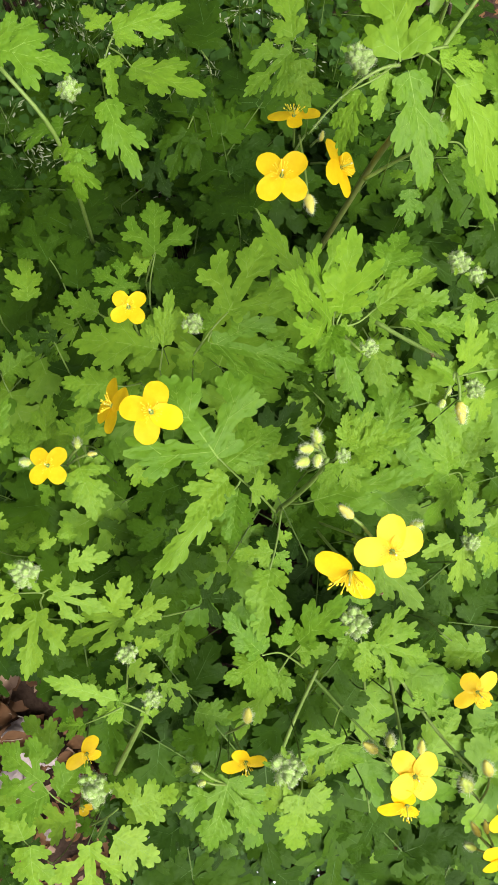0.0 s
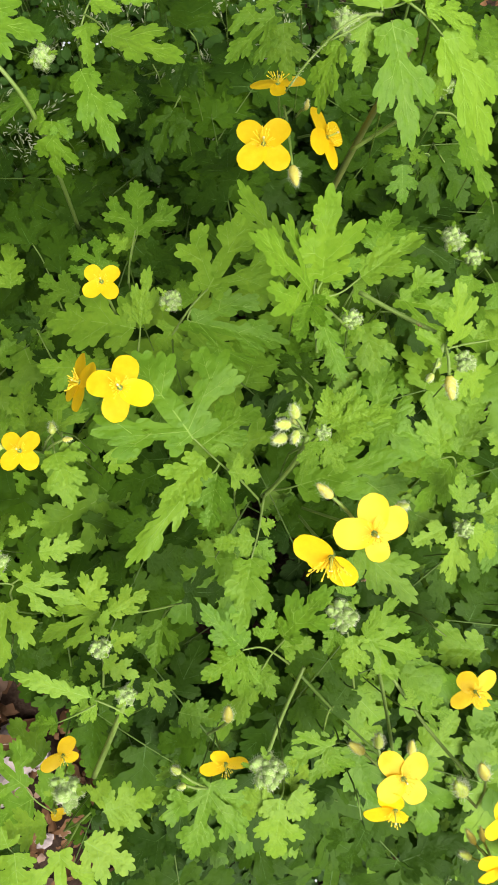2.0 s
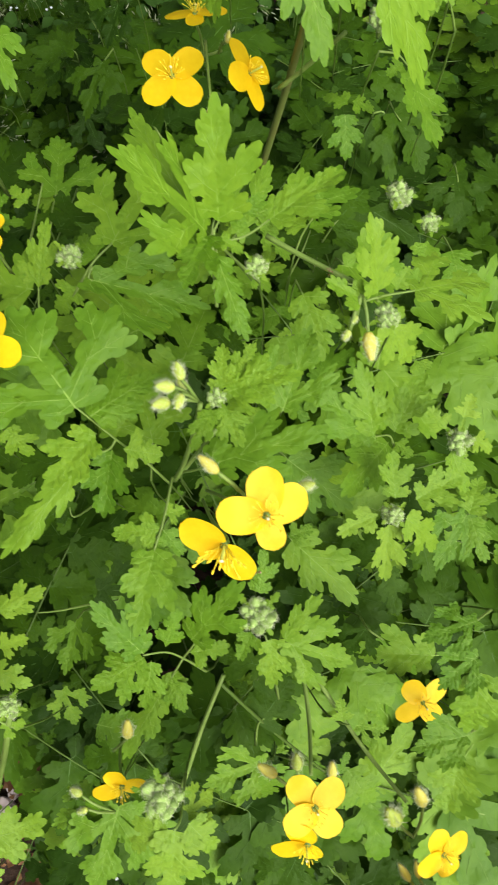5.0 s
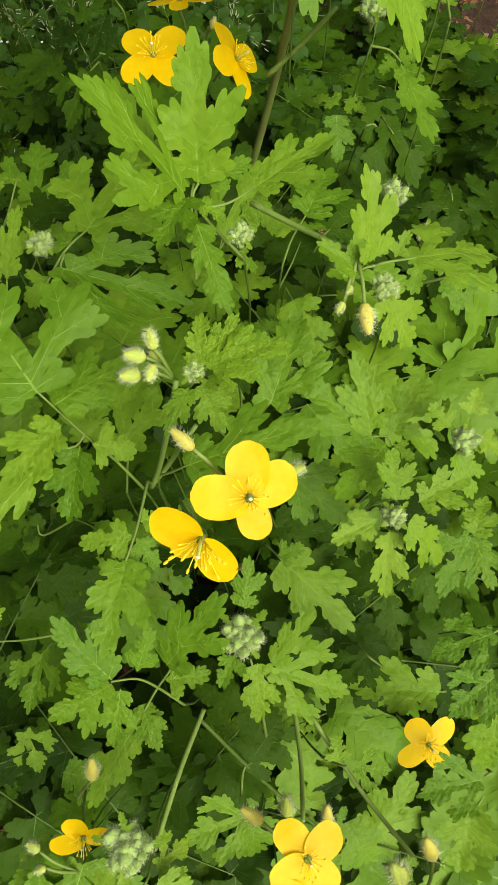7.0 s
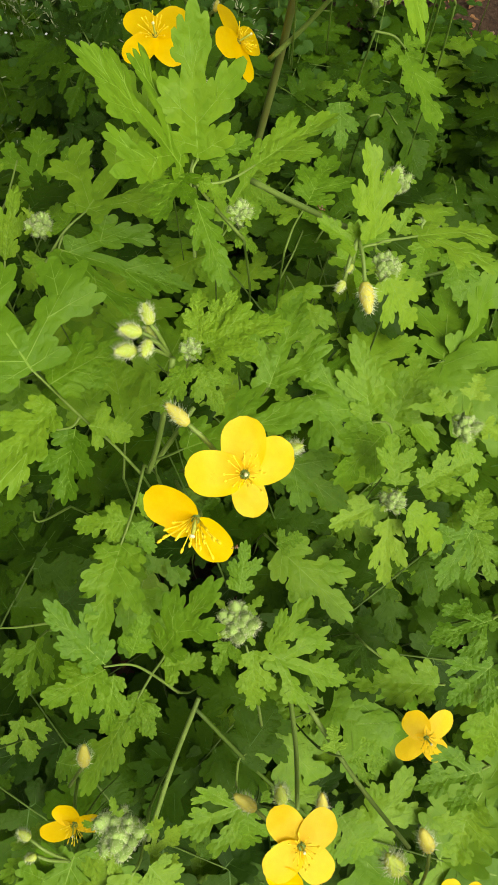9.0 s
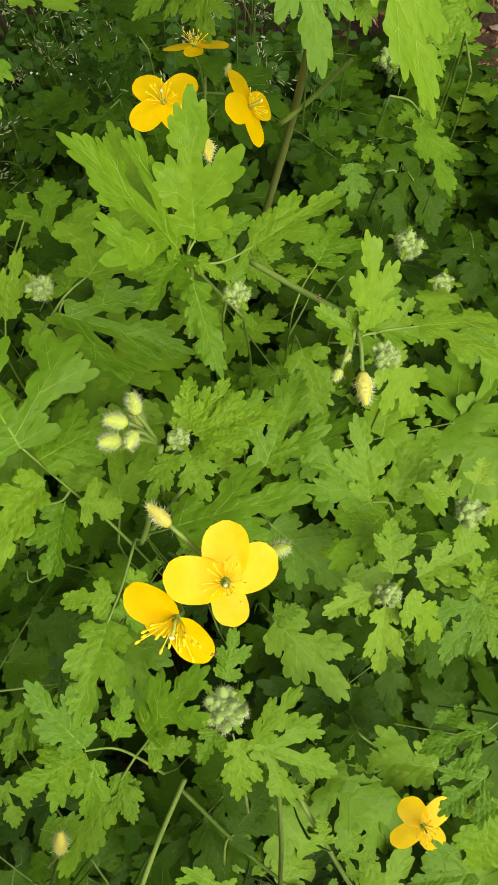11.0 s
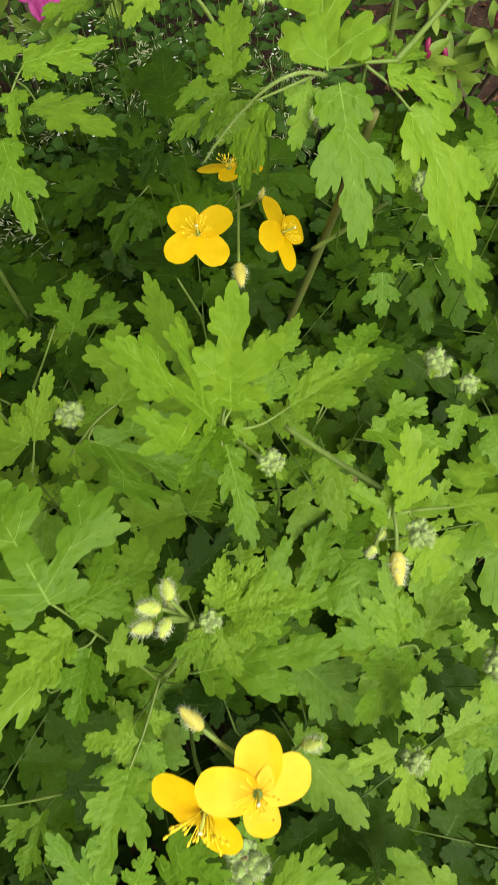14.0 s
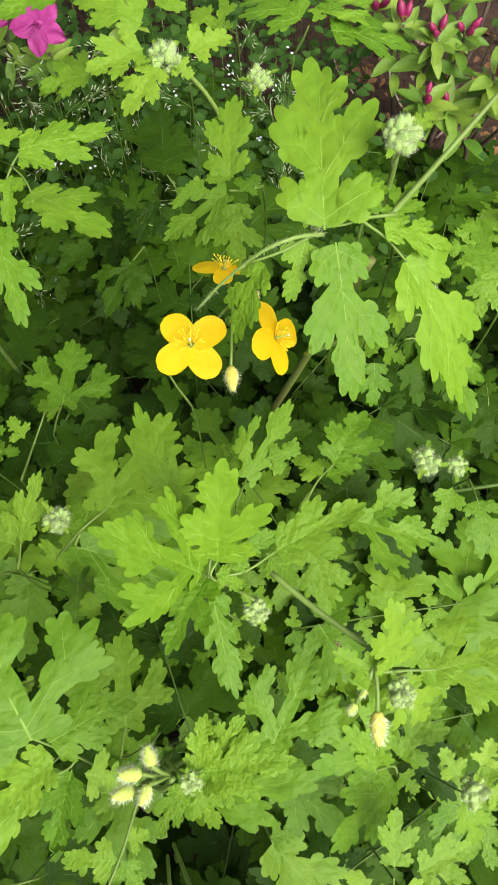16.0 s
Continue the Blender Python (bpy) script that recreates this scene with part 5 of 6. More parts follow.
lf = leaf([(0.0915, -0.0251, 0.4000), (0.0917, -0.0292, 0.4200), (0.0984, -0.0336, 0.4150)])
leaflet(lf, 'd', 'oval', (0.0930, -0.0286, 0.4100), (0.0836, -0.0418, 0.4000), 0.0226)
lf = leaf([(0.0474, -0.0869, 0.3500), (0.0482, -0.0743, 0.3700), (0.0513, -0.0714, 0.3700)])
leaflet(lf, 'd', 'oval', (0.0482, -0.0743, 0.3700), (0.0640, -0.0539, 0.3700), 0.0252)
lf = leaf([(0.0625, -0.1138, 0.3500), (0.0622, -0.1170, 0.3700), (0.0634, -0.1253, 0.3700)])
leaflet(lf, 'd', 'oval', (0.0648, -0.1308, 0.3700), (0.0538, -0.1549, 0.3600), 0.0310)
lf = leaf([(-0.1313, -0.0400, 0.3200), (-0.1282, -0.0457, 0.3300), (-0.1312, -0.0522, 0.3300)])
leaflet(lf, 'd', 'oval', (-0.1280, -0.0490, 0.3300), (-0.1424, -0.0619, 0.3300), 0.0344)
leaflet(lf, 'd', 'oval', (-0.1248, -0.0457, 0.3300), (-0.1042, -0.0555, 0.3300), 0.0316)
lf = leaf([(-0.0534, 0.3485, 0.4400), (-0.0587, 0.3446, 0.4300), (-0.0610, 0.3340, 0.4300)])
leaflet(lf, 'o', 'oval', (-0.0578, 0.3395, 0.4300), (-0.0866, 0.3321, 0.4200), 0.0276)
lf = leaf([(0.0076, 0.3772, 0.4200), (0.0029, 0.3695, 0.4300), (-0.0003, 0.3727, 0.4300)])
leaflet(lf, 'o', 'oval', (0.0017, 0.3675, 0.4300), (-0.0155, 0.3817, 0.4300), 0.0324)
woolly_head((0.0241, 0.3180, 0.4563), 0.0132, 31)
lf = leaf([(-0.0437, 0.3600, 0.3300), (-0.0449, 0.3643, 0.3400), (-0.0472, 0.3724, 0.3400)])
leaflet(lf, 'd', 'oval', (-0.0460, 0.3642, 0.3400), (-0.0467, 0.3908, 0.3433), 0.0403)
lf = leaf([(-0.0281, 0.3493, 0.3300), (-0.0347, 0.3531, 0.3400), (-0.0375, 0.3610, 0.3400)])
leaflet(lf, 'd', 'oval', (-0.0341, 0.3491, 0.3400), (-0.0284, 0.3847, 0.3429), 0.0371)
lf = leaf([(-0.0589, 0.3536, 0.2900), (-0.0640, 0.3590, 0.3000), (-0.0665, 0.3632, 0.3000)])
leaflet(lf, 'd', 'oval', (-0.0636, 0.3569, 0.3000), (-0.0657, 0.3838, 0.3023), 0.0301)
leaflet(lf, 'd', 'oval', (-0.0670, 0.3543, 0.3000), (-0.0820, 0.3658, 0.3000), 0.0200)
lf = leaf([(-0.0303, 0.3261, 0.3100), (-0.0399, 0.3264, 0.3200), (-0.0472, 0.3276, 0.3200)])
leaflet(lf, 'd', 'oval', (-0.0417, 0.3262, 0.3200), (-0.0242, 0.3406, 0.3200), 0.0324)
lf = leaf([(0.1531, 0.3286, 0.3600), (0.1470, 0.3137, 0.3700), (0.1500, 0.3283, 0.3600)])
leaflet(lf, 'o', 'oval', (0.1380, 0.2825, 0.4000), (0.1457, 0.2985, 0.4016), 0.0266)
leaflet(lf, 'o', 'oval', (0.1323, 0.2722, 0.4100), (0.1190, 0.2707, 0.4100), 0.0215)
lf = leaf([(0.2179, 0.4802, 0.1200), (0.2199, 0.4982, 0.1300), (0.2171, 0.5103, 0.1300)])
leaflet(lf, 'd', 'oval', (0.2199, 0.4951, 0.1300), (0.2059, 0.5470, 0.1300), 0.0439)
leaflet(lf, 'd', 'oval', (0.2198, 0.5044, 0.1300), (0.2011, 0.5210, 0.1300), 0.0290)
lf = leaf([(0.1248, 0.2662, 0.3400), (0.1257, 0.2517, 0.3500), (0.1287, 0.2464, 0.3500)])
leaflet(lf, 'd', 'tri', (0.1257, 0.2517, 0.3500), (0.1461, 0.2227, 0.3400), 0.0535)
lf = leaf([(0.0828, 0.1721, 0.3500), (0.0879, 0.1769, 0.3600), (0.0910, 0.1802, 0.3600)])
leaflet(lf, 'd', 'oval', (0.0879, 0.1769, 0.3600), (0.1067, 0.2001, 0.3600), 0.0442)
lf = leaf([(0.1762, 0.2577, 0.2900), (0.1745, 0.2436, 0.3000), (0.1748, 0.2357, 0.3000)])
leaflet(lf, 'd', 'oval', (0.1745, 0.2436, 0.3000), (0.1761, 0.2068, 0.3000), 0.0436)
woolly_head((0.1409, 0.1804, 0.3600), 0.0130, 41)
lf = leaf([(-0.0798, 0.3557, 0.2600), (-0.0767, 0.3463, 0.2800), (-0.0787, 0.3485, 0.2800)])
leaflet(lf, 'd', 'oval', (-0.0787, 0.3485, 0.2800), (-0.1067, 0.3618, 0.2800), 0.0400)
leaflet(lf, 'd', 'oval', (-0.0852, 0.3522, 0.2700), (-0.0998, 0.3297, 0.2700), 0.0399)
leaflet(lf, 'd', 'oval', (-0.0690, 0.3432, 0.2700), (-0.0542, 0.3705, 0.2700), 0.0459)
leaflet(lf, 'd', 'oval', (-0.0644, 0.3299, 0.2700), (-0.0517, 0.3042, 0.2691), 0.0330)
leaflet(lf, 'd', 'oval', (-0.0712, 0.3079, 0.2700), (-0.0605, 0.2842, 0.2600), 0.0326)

# ---- stems ----
stem('a', [(-0.1091, 0.2280, 0.3000), (-0.1011, 0.2185, 0.3800), (-0.0983, 0.2152, 0.4500), (-0.1178, 0.2322, 0.4750)], 0.0013, 0.0010, STEM, 40)
stem('b', [(0.0436, 0.2018, 0.3400), (0.0535, 0.2014, 0.4000), (0.0606, 0.1991, 0.4500), (0.0647, 0.1887, 0.5000), (0.0678, 0.1841, 0.5300)], .0018, .0014, RED_STEM, 0)
stem('b', [(0.0552, 0.1877, 0.4550), (0.0673, 0.1880, 0.4700), (0.0780, 0.1846, 0.4900)], 0.0010, 0.0008, STEM, 20)
stem('b', [(0.0699, 0.1915, 0.5380), (0.0839, 0.2116, 0.5400), (0.0981, 0.2288, 0.5500)], 0.0009, 0.0007, STEM, 40)
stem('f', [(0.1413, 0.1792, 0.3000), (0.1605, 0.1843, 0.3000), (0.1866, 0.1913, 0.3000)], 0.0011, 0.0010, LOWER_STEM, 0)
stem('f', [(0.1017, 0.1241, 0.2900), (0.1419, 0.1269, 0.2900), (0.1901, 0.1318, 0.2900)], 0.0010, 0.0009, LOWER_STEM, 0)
stem('f', [(0.0490, 0.0971, 0.5050), (0.0621, 0.0883, 0.5070), (0.0760, 0.0803, 0.5080)], 0.0009, 0.0008, STEM, 60)
stem('c', [(0.0135, 0.0292, 0.4300), (0.0202, 0.0342, 0.4400), (0.0315, 0.0435, 0.4600)], 0.0010, 0.0008, STEM, 40)
stem('c', [(0.0140, 0.0292, 0.4300), (0.0189, 0.0319, 0.4500), (0.0254, 0.0365, 0.4850), (0.0289, 0.0421, 0.5050)], 0.0010, 0.0008, STEM, 60)
stem('e', [(0.0334, -0.0486, 0.4050), (0.0238, -0.0727, 0.3900), (0.0137, -0.1031, 0.3700)], 0.0009, 0.0010, STEM, 30)
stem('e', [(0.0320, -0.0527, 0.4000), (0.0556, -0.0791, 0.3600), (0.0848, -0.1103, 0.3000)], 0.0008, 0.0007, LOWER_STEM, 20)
stem('e', [(0.0642, -0.0371, 0.4200), (0.0667, -0.0612, 0.4300), (0.0657, -0.0764, 0.4500)], 0.0009, 0.0007, STEM, 40)
stem('e', [(0.0713, -0.0488, 0.4100), (0.0895, -0.0751, 0.4100), (0.1046, -0.0932, 0.4200)], 0.0009, 0.0007, STEM, 40)
stem('g', [(-0.0723, -0.1079, 0.3600), (-0.0566, -0.0795, 0.4000), (-0.0464, -0.0610, 0.4300)], 0.0015, 0.0011, STEM, 40)
stem('b', [(0.0529, 0.1801, 0.5460), (0.0457, 0.1743, 0.5520), (0.0376, 0.1705, 0.5500), (0.0278, 0.1663, 0.5400), (0.0209, 0.1627, 0.5300)], 0.0006, 0.0003, STEM, 420)
stem('b', [(0.0696, 0.1992, 0.5300), (0.0704, 0.2032, 0.5400), (0.0686, 0.1985, 0.5654)], 0.0009, 0.0008, STEM, 90)
woolly_head((0.0686, 0.1985, 0.5654), 0.0112, 51)
lf = leaf([(0.0700, 0.2028, 0.5500), (0.0703, 0.2001, 0.5600), (0.0730, 0.2031, 0.5600)], stalk=False)
leaflet(lf, 'y', 'oval', (0.0730, 0.2031, 0.5600), (0.0768, 0.2091, 0.5608), 0.0063)
leaflet(lf, 'y', 'oval', (0.0703, 0.2001, 0.5600), (0.0663, 0.2062, 0.5600), 0.0053)

stem(None, [(0.0096, 0.3117, 0.4300), (0.0012, 0.3091, 0.4520), (-0.0106, 0.3089, 0.4680)], 0.0011, 0.0009, STEM, 60)

# ---- flowers ----
flower((0.0139, 0.1773, 0.4755), (0.0,-0.1,1), 0.0143, 45, cup=0, stalk=(0.0299, 0.2339, 0.4200))
flower((0.0431, 0.1909, 0.4600), (1.1,0.0,.85), 0.0145, 38, cup=1, stalk=(0.0328, 0.2171, 0.4200))
flower((0.0209, 0.2170, 0.4620), (-0.02,.5,1), 0.0140, 0, petals=(75, 285, 180), size=(.95, .95, .7), tuft=(.05, .6, .3), cup=4, stalk=(0.0229, 0.2208, 0.4300))
flower((-0.0395, 0.0607, 0.5032), (0,-0.05,1), 0.0129, -15, cup=1, stalk=(-0.0590, 0.0793, 0.4500))
flower((-0.0566, 0.0654, 0.4940), (-1.1,0.15,.9), 0.0122, 12, cup=0, stalk=(-0.0563, 0.0766, 0.4500), tuft=(-.68, .15, .2))
flower((-0.0547, 0.1153, 0.4720), (0.05,0,1), 0.0093, 45, cup=1, stalk=None)
flower((-0.0980, 0.0501, 0.4312), (-.05,0,1), 0.0112, 45, cup=0, stalk=(-0.1139, 0.0561, 0.4100))
flower((0.0485, 0.0063, 0.5238), (0.05,-0.25,1), 0.0133, 5, cup=1, stalk=(0.0291, 0.0200, 0.4700), petals=(0, 86, 188, 294), size=(1, 1.02, .76, .95))
flower((0.0366, -0.0008, 0.5050), (-0.25,-.7,1), 0.0132, 0, cup=0, stalk=(0.0278, 0.0167, 0.4700), petals=(63, -154, 108), size=(1.08, 1.0, 0.7), tuft=(-.15, -1, .35))
flower((0.0650, -0.0808, 0.4728), (0.1,-0.1,1), 0.0116, 38, cup=1, stalk=(0.0614, -0.0810, 0.4400))
flower((0.0630, -0.0940, 0.4650), (-.1,-.8,.8), 0.0122, 15, cup=1, petals=(0, 95, 185), size=(1, 1, .7), stalk=(0.0672, -0.0927, 0.4400))
flower((-0.0859, -0.0948, 0.3733), (.4,-.4,.8), 0.0118, 0, cup=3, stalk=None, petals=(-10, 120, 245), size=(1, 1, .8))
flower((-0.0795, -0.1103, 0.4100), (.3,-.4,.8), 0.0067, 200, cup=3, stalk=None, petals=(0, 75), size=(1, .8))
flower((-0.0023, -0.0846, 0.4345), (0.1,-0.55,.8), 0.0108, 20, cup=3, petals=(10, 100, 260), size=(0.9, 1.1, 0.9), stalk=(-0.0091, -0.0769, 0.4000))
flower((0.1235, -0.0642, 0.3700), (0.1,-0.3,.8), 0.0142, 40, cup=3, stalk=None)
flower((0.1129, -0.1050, 0.4400), (0.3,-0.3,.8), 0.0112, 30, cup=1, stalk=(0.1068, -0.1154, 0.4200))
flower((0.1099, -0.1228, 0.4400), (0.2,-0.6,.7), 0.0119, 60, cup=1, stalk=(0.1077, -0.1225, 0.4200))

def withered_tip(at, size, seed):
    """A crumpled brown tip left on a petal or a young leaf."""
    ob = near_plant(at)
    b = Build()
    rng = random.Random(seed)
    c = shifted(ob, at)
    for k in range(7):
        q = c + Vector((rng.gauss(0, 0.3), rng.gauss(0, 0.3), rng.gauss(0, 0.2))) * size
        d = Vector((rng.gauss(0, 1), rng.gauss(0, 1), rng.gauss(0, 1)))
        m = Matrix.Translation(q) @ d.to_track_quat("Z", "Y").to_matrix().to_4x4() @ Matrix.Scale(size * rng.uniform(0.25, 0.4), 4)
        b.turned(m, [(-0.7, 0.15), (-0.3, 0.55), (0.2, 0.6), (0.8, 0.2)], 6, k % 2)
    part("withered_tip", b.mesh("withered tip", [DRY, PALE_DRY]), ob, "crumpled brown withered tip")


withered_tip((0.0465, -0.0087, 0.5120), 0.0011, 1)
withered_tip((0.0671, 0.0789, 0.5190), 0.0013, 2)

# ---- buds ----
single_bud((0.1119, -0.1274, 0.4200), (0.1025, -0.1170, 0.4300), (0.0983, -0.1104, 0.4330), 'r', .7)
single_bud((0.1119, -0.1274, 0.4200), (0.1061, -0.1160, 0.4300), (0.1044, -0.1095, 0.4330), 'r', .7)
single_bud((0.1119, -0.1274, 0.4200), (0.1004, -0.1223, 0.4300), (0.0949, -0.1195, 0.4330), 'g', .7)
single_bud((0.0629, -0.0847, 0.4300), (0.0616, -0.0769, 0.4400), (0.0610, -0.0707, 0.4450), 'g', .8)
single_bud((0.0754, -0.0846, 0.4300), (0.0731, -0.0775, 0.4500), (0.0725, -0.0712, 0.4550), 'r', .8)
single_bud((0.0440, 0.0120, 0.5100), (0.0352, 0.0182, 0.5230), (0.0300, 0.0222, 0.5260), 'r', 0.95)
single_bud((0.0281, 0.0428, 0.5050), (0.0221, 0.0439, 0.5170), (0.0169, 0.0435, 0.5200), 'g', 0.92)
single_bud((0.0281, 0.0428, 0.5050), (0.0242, 0.0461, 0.5170), (0.0227, 0.0506, 0.5200), 'g', 0.92)
single_bud((0.0281, 0.0428, 0.5050), (0.0208, 0.0400, 0.5150), (0.0158, 0.0382, 0.5180), 'g', 0.92)
single_bud((0.0281, 0.0428, 0.5050), (0.0242, 0.0418, 0.5170), (0.0230, 0.0370, 0.5180), 'g', 0.92)
single_bud((0.0281, 0.0428, 0.5050), (0.0242, 0.0451, 0.5100), (0.0231, 0.0467, 0.5150), 'g', 0.92)
woolly_head((0.0339, 0.0424, 0.5120), 0.0067, 21)
woolly_head((0.0459, 0.0858, 0.5079), 0.0081, 22)
single_bud((0.0778, 0.0774, 0.5100), (0.0800, 0.0639, 0.5080), (0.0812, 0.0556, 0.5060), 'r', 1.0)
single_bud((0.0778, 0.0774, 0.5100), (0.0767, 0.0693, 0.5080), (0.0752, 0.0668, 0.5080), 'g', 1.0)
single_bud((0.0778, 0.0774, 0.5100), (0.0747, 0.0653, 0.5060), (0.0727, 0.0624, 0.5050), 'g', 1.0)
woolly_head((0.0859, 0.0689, 0.5100), 0.0090, 23)
single_bud((0.0571, 0.0139, 0.5000), (0.0582, 0.0159, 0.5100), (0.0628, 0.0168, 0.5120), 'g', 1.0)
single_bud((0.0243, 0.2143, 0.4500), (0.0276, 0.1795, 0.4550), (0.0294, 0.1698, 0.4550), 'r', 1.0)
single_bud((0.0299, 0.2082, 0.4500), (0.0338, 0.2049, 0.4600), (0.0348, 0.2090, 0.4620), 'r', 1.0)
single_bud((0.0637, -0.0857, 0.4400), (0.0533, -0.0757, 0.4550), (0.0472, -0.0714, 0.4580), 'r', 1.0)
single_bud((0.1066, -0.1055, 0.4200), (0.0992, -0.0978, 0.4300), (0.0944, -0.0913, 0.4350), 'g', 1.0)
single_bud((0.1066, -0.1055, 0.4200), (0.1087, -0.0916, 0.4300), (0.1055, -0.0842, 0.4350), 'r', 1.0)
single_bud((-0.0960, 0.0547, 0.4000), (-0.1066, 0.0517, 0.4300), (-0.1117, 0.0519, 0.4320), 'g', 1.0)
single_bud((-0.0960, 0.0547, 0.4000), (-0.0815, 0.0575, 0.4200), (-0.0767, 0.0581, 0.4200), 'r', 1.0)
single_bud((-0.0960, 0.0562, 0.4000), (-0.0864, 0.0604, 0.4200), (-0.0875, 0.0661, 0.4200), 'g', 1.0)
single_bud((-0.0120, -0.1058, 0.3900), (-0.0243, -0.0966, 0.4000), (-0.0284, -0.0935, 0.4020), 'g', 1.0)
single_bud((-0.0120, -0.1058, 0.3900), (-0.0215, -0.1018, 0.4000), (-0.0256, -0.1031, 0.4000), 'g', 1.0)
single_bud((-0.0119, -0.0795, 0.4000), (-0.0015, -0.0685, 0.4300), (-0.0010, -0.0615, 0.4350), 'r', 1.0)
woolly_head((-0.1359, 0.0313, 0.4050), 0.0095, 61)
woolly_head((-0.0852, 0.2235, 0.4750), 0.0108, 24)
woolly_head((-0.0885, 0.2287, 0.4667), 0.0111, 25)
woolly_head((-0.0276, 0.1148, 0.4550), 0.0113, 26)
woolly_head((0.0981, 0.2189, 0.4600), 0.0125, 27)
woolly_head((0.0530, 0.2448, 0.4700), 0.0171, 28)
woolly_head((0.1112, 0.1621, 0.4200), 0.0144, 29)

# ---- lower storey of the clump: older leaves, most with shade put into their colour ----
fill = random.Random(21)
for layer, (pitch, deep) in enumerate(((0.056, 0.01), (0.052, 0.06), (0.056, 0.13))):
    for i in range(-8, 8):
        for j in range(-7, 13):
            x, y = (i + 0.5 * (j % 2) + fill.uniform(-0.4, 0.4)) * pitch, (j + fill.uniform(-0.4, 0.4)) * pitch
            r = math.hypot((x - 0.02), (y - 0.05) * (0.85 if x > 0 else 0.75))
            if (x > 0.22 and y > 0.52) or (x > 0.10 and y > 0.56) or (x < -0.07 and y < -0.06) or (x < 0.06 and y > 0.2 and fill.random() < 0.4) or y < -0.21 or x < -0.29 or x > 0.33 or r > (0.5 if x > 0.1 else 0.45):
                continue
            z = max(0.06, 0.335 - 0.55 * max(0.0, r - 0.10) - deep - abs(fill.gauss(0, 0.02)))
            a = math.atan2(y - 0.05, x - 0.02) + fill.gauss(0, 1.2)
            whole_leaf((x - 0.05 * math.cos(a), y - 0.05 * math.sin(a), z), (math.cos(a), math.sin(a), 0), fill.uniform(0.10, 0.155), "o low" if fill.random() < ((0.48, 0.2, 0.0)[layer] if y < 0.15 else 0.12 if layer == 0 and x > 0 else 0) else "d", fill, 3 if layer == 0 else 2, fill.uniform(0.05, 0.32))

# low leaves on the bare patch
for x, y, a, le in ((-0.27, -0.26, 0.4, 0.08), (-0.20, -0.28, 2.0, 0.08), (-0.15, -0.26, 1.2, 0.08), (-0.24, -0.32, 1.0, 0.09)):
    whole_leaf((x, y, 0.06), (math.cos(a), math.sin(a), 0), le, "d", fill, 2, 0.2)

# ---- soil ----
rng = random.Random(3)
size, cells = 3.0, 90
verts, faces = [], []
for j in range(cells + 1):
    for i in range(cells + 1):
        u, v = 2 * i / cells - 1, 2 * j / cells - 1
        x, y = size * u * (0.15 + 0.85 * u * u) + 400 * u**15, 0.1 + size * v * (0.15 + 0.85 * v * v) + 400 * v**15
        verts.append((x, y, 0.018 * noise.noise(Vector((x * 9, y * 9, 0))) + 0.008 * noise.noise(Vector((x * 30, y * 30, 3)))))
faces = [(j * (cells + 1) + i, j * (cells + 1) + i + 1, (j + 1) * (cells + 1) + i + 1, (j + 1) * (cells + 1) + i) for j in range(cells) for i in range(cells)]
b = Build()
b.add(verts, faces)
tagged(new("ground", b.mesh("ground", [SOIL])), "dark brown garden soil under the plants", "soil", "", "structure")

# ---- beyond the clump: azalea shrubs, ground cover, litter ----
def blade(length, width, rows=8, fold=0.25, curl=0.3):
    """A plain pointed leaf with a channelled midrib, base at the origin, along y."""
    verts, faces, which = [], [], []
    for j in range(rows + 1):
        t = j / rows
        half = width / 2 * math.sin(math.pi * t ** 0.85) ** 0.8 if 0 < t < 1 else 0.0
        for u in (-1, -0.5, 0, 0.5, 1):
            verts.append((half * u, length * t, length * (-curl * t * t * 0.4 + 0.1 * curl * t) + fold * half * abs(u)))
    for j in range(rows):
        for i in range(4):
            faces.append((5 * j + i, 5 * j + i + 1, 5 * j + i + 6, 5 * j + i + 5))
    return verts, faces


def blade_mesh(name, mat, length, width, fold=0.25, curl=0.3):
    v, f = blade(length, width, 8, fold, curl)
    return mesh_of(name, v, f, [mat])


AZ_LEAVES = [blade_mesh("azalea leaf", AZALEA_LEAF, 1.0, w, 0.3, c) for w, c in ((0.36, 0.3), (0.42, 0.6), (0.32, 0.1))]


def az_petal(seed):
    verts, faces = [], []
    rows = 8
    for j in range(rows + 1):
        t = j / rows
        half = 0.06 + 0.33 * math.sin(math.pi * min(1, t * 0.94) ** 0.9) * (1 - 0.25 * t) if t < 1 else 0.012
        for i in range(7):
            u = i / 3 - 1
            verts.append((half * u, t, 0.35 * t - 0.28 * t * t + 0.09 * math.sin(5 * u + 7 * t + 2 * seed) * t + 0.12 * half * abs(u)))
    for j in range(rows):
        faces += [(7 * j + i, 7 * j + i + 1, 7 * j + i + 8, 7 * j + i + 7) for i in range(6)]
    return mesh_of("azalea petal", verts, faces, [PINK])


AZ_PETALS = [az_petal(k) for k in range(3)]


def az_bud_mesh():
    b = Build()
    b.turned(Matrix.Identity(4), [(0, 0.08), (0.1, 0.2), (0.4, 0.27), (0.7, 0.22), (0.9, 0.1), (1.0, 0.03)], 9, 0)
    b.turned(Matrix.Identity(4), [(-0.25, 0.06), (0.0, 0.15), (0.12, 0.21)], 7, 1)
    return b.mesh("azalea bud", [MAGENTA, DRY])


AZ_BUD = az_bud_mesh()


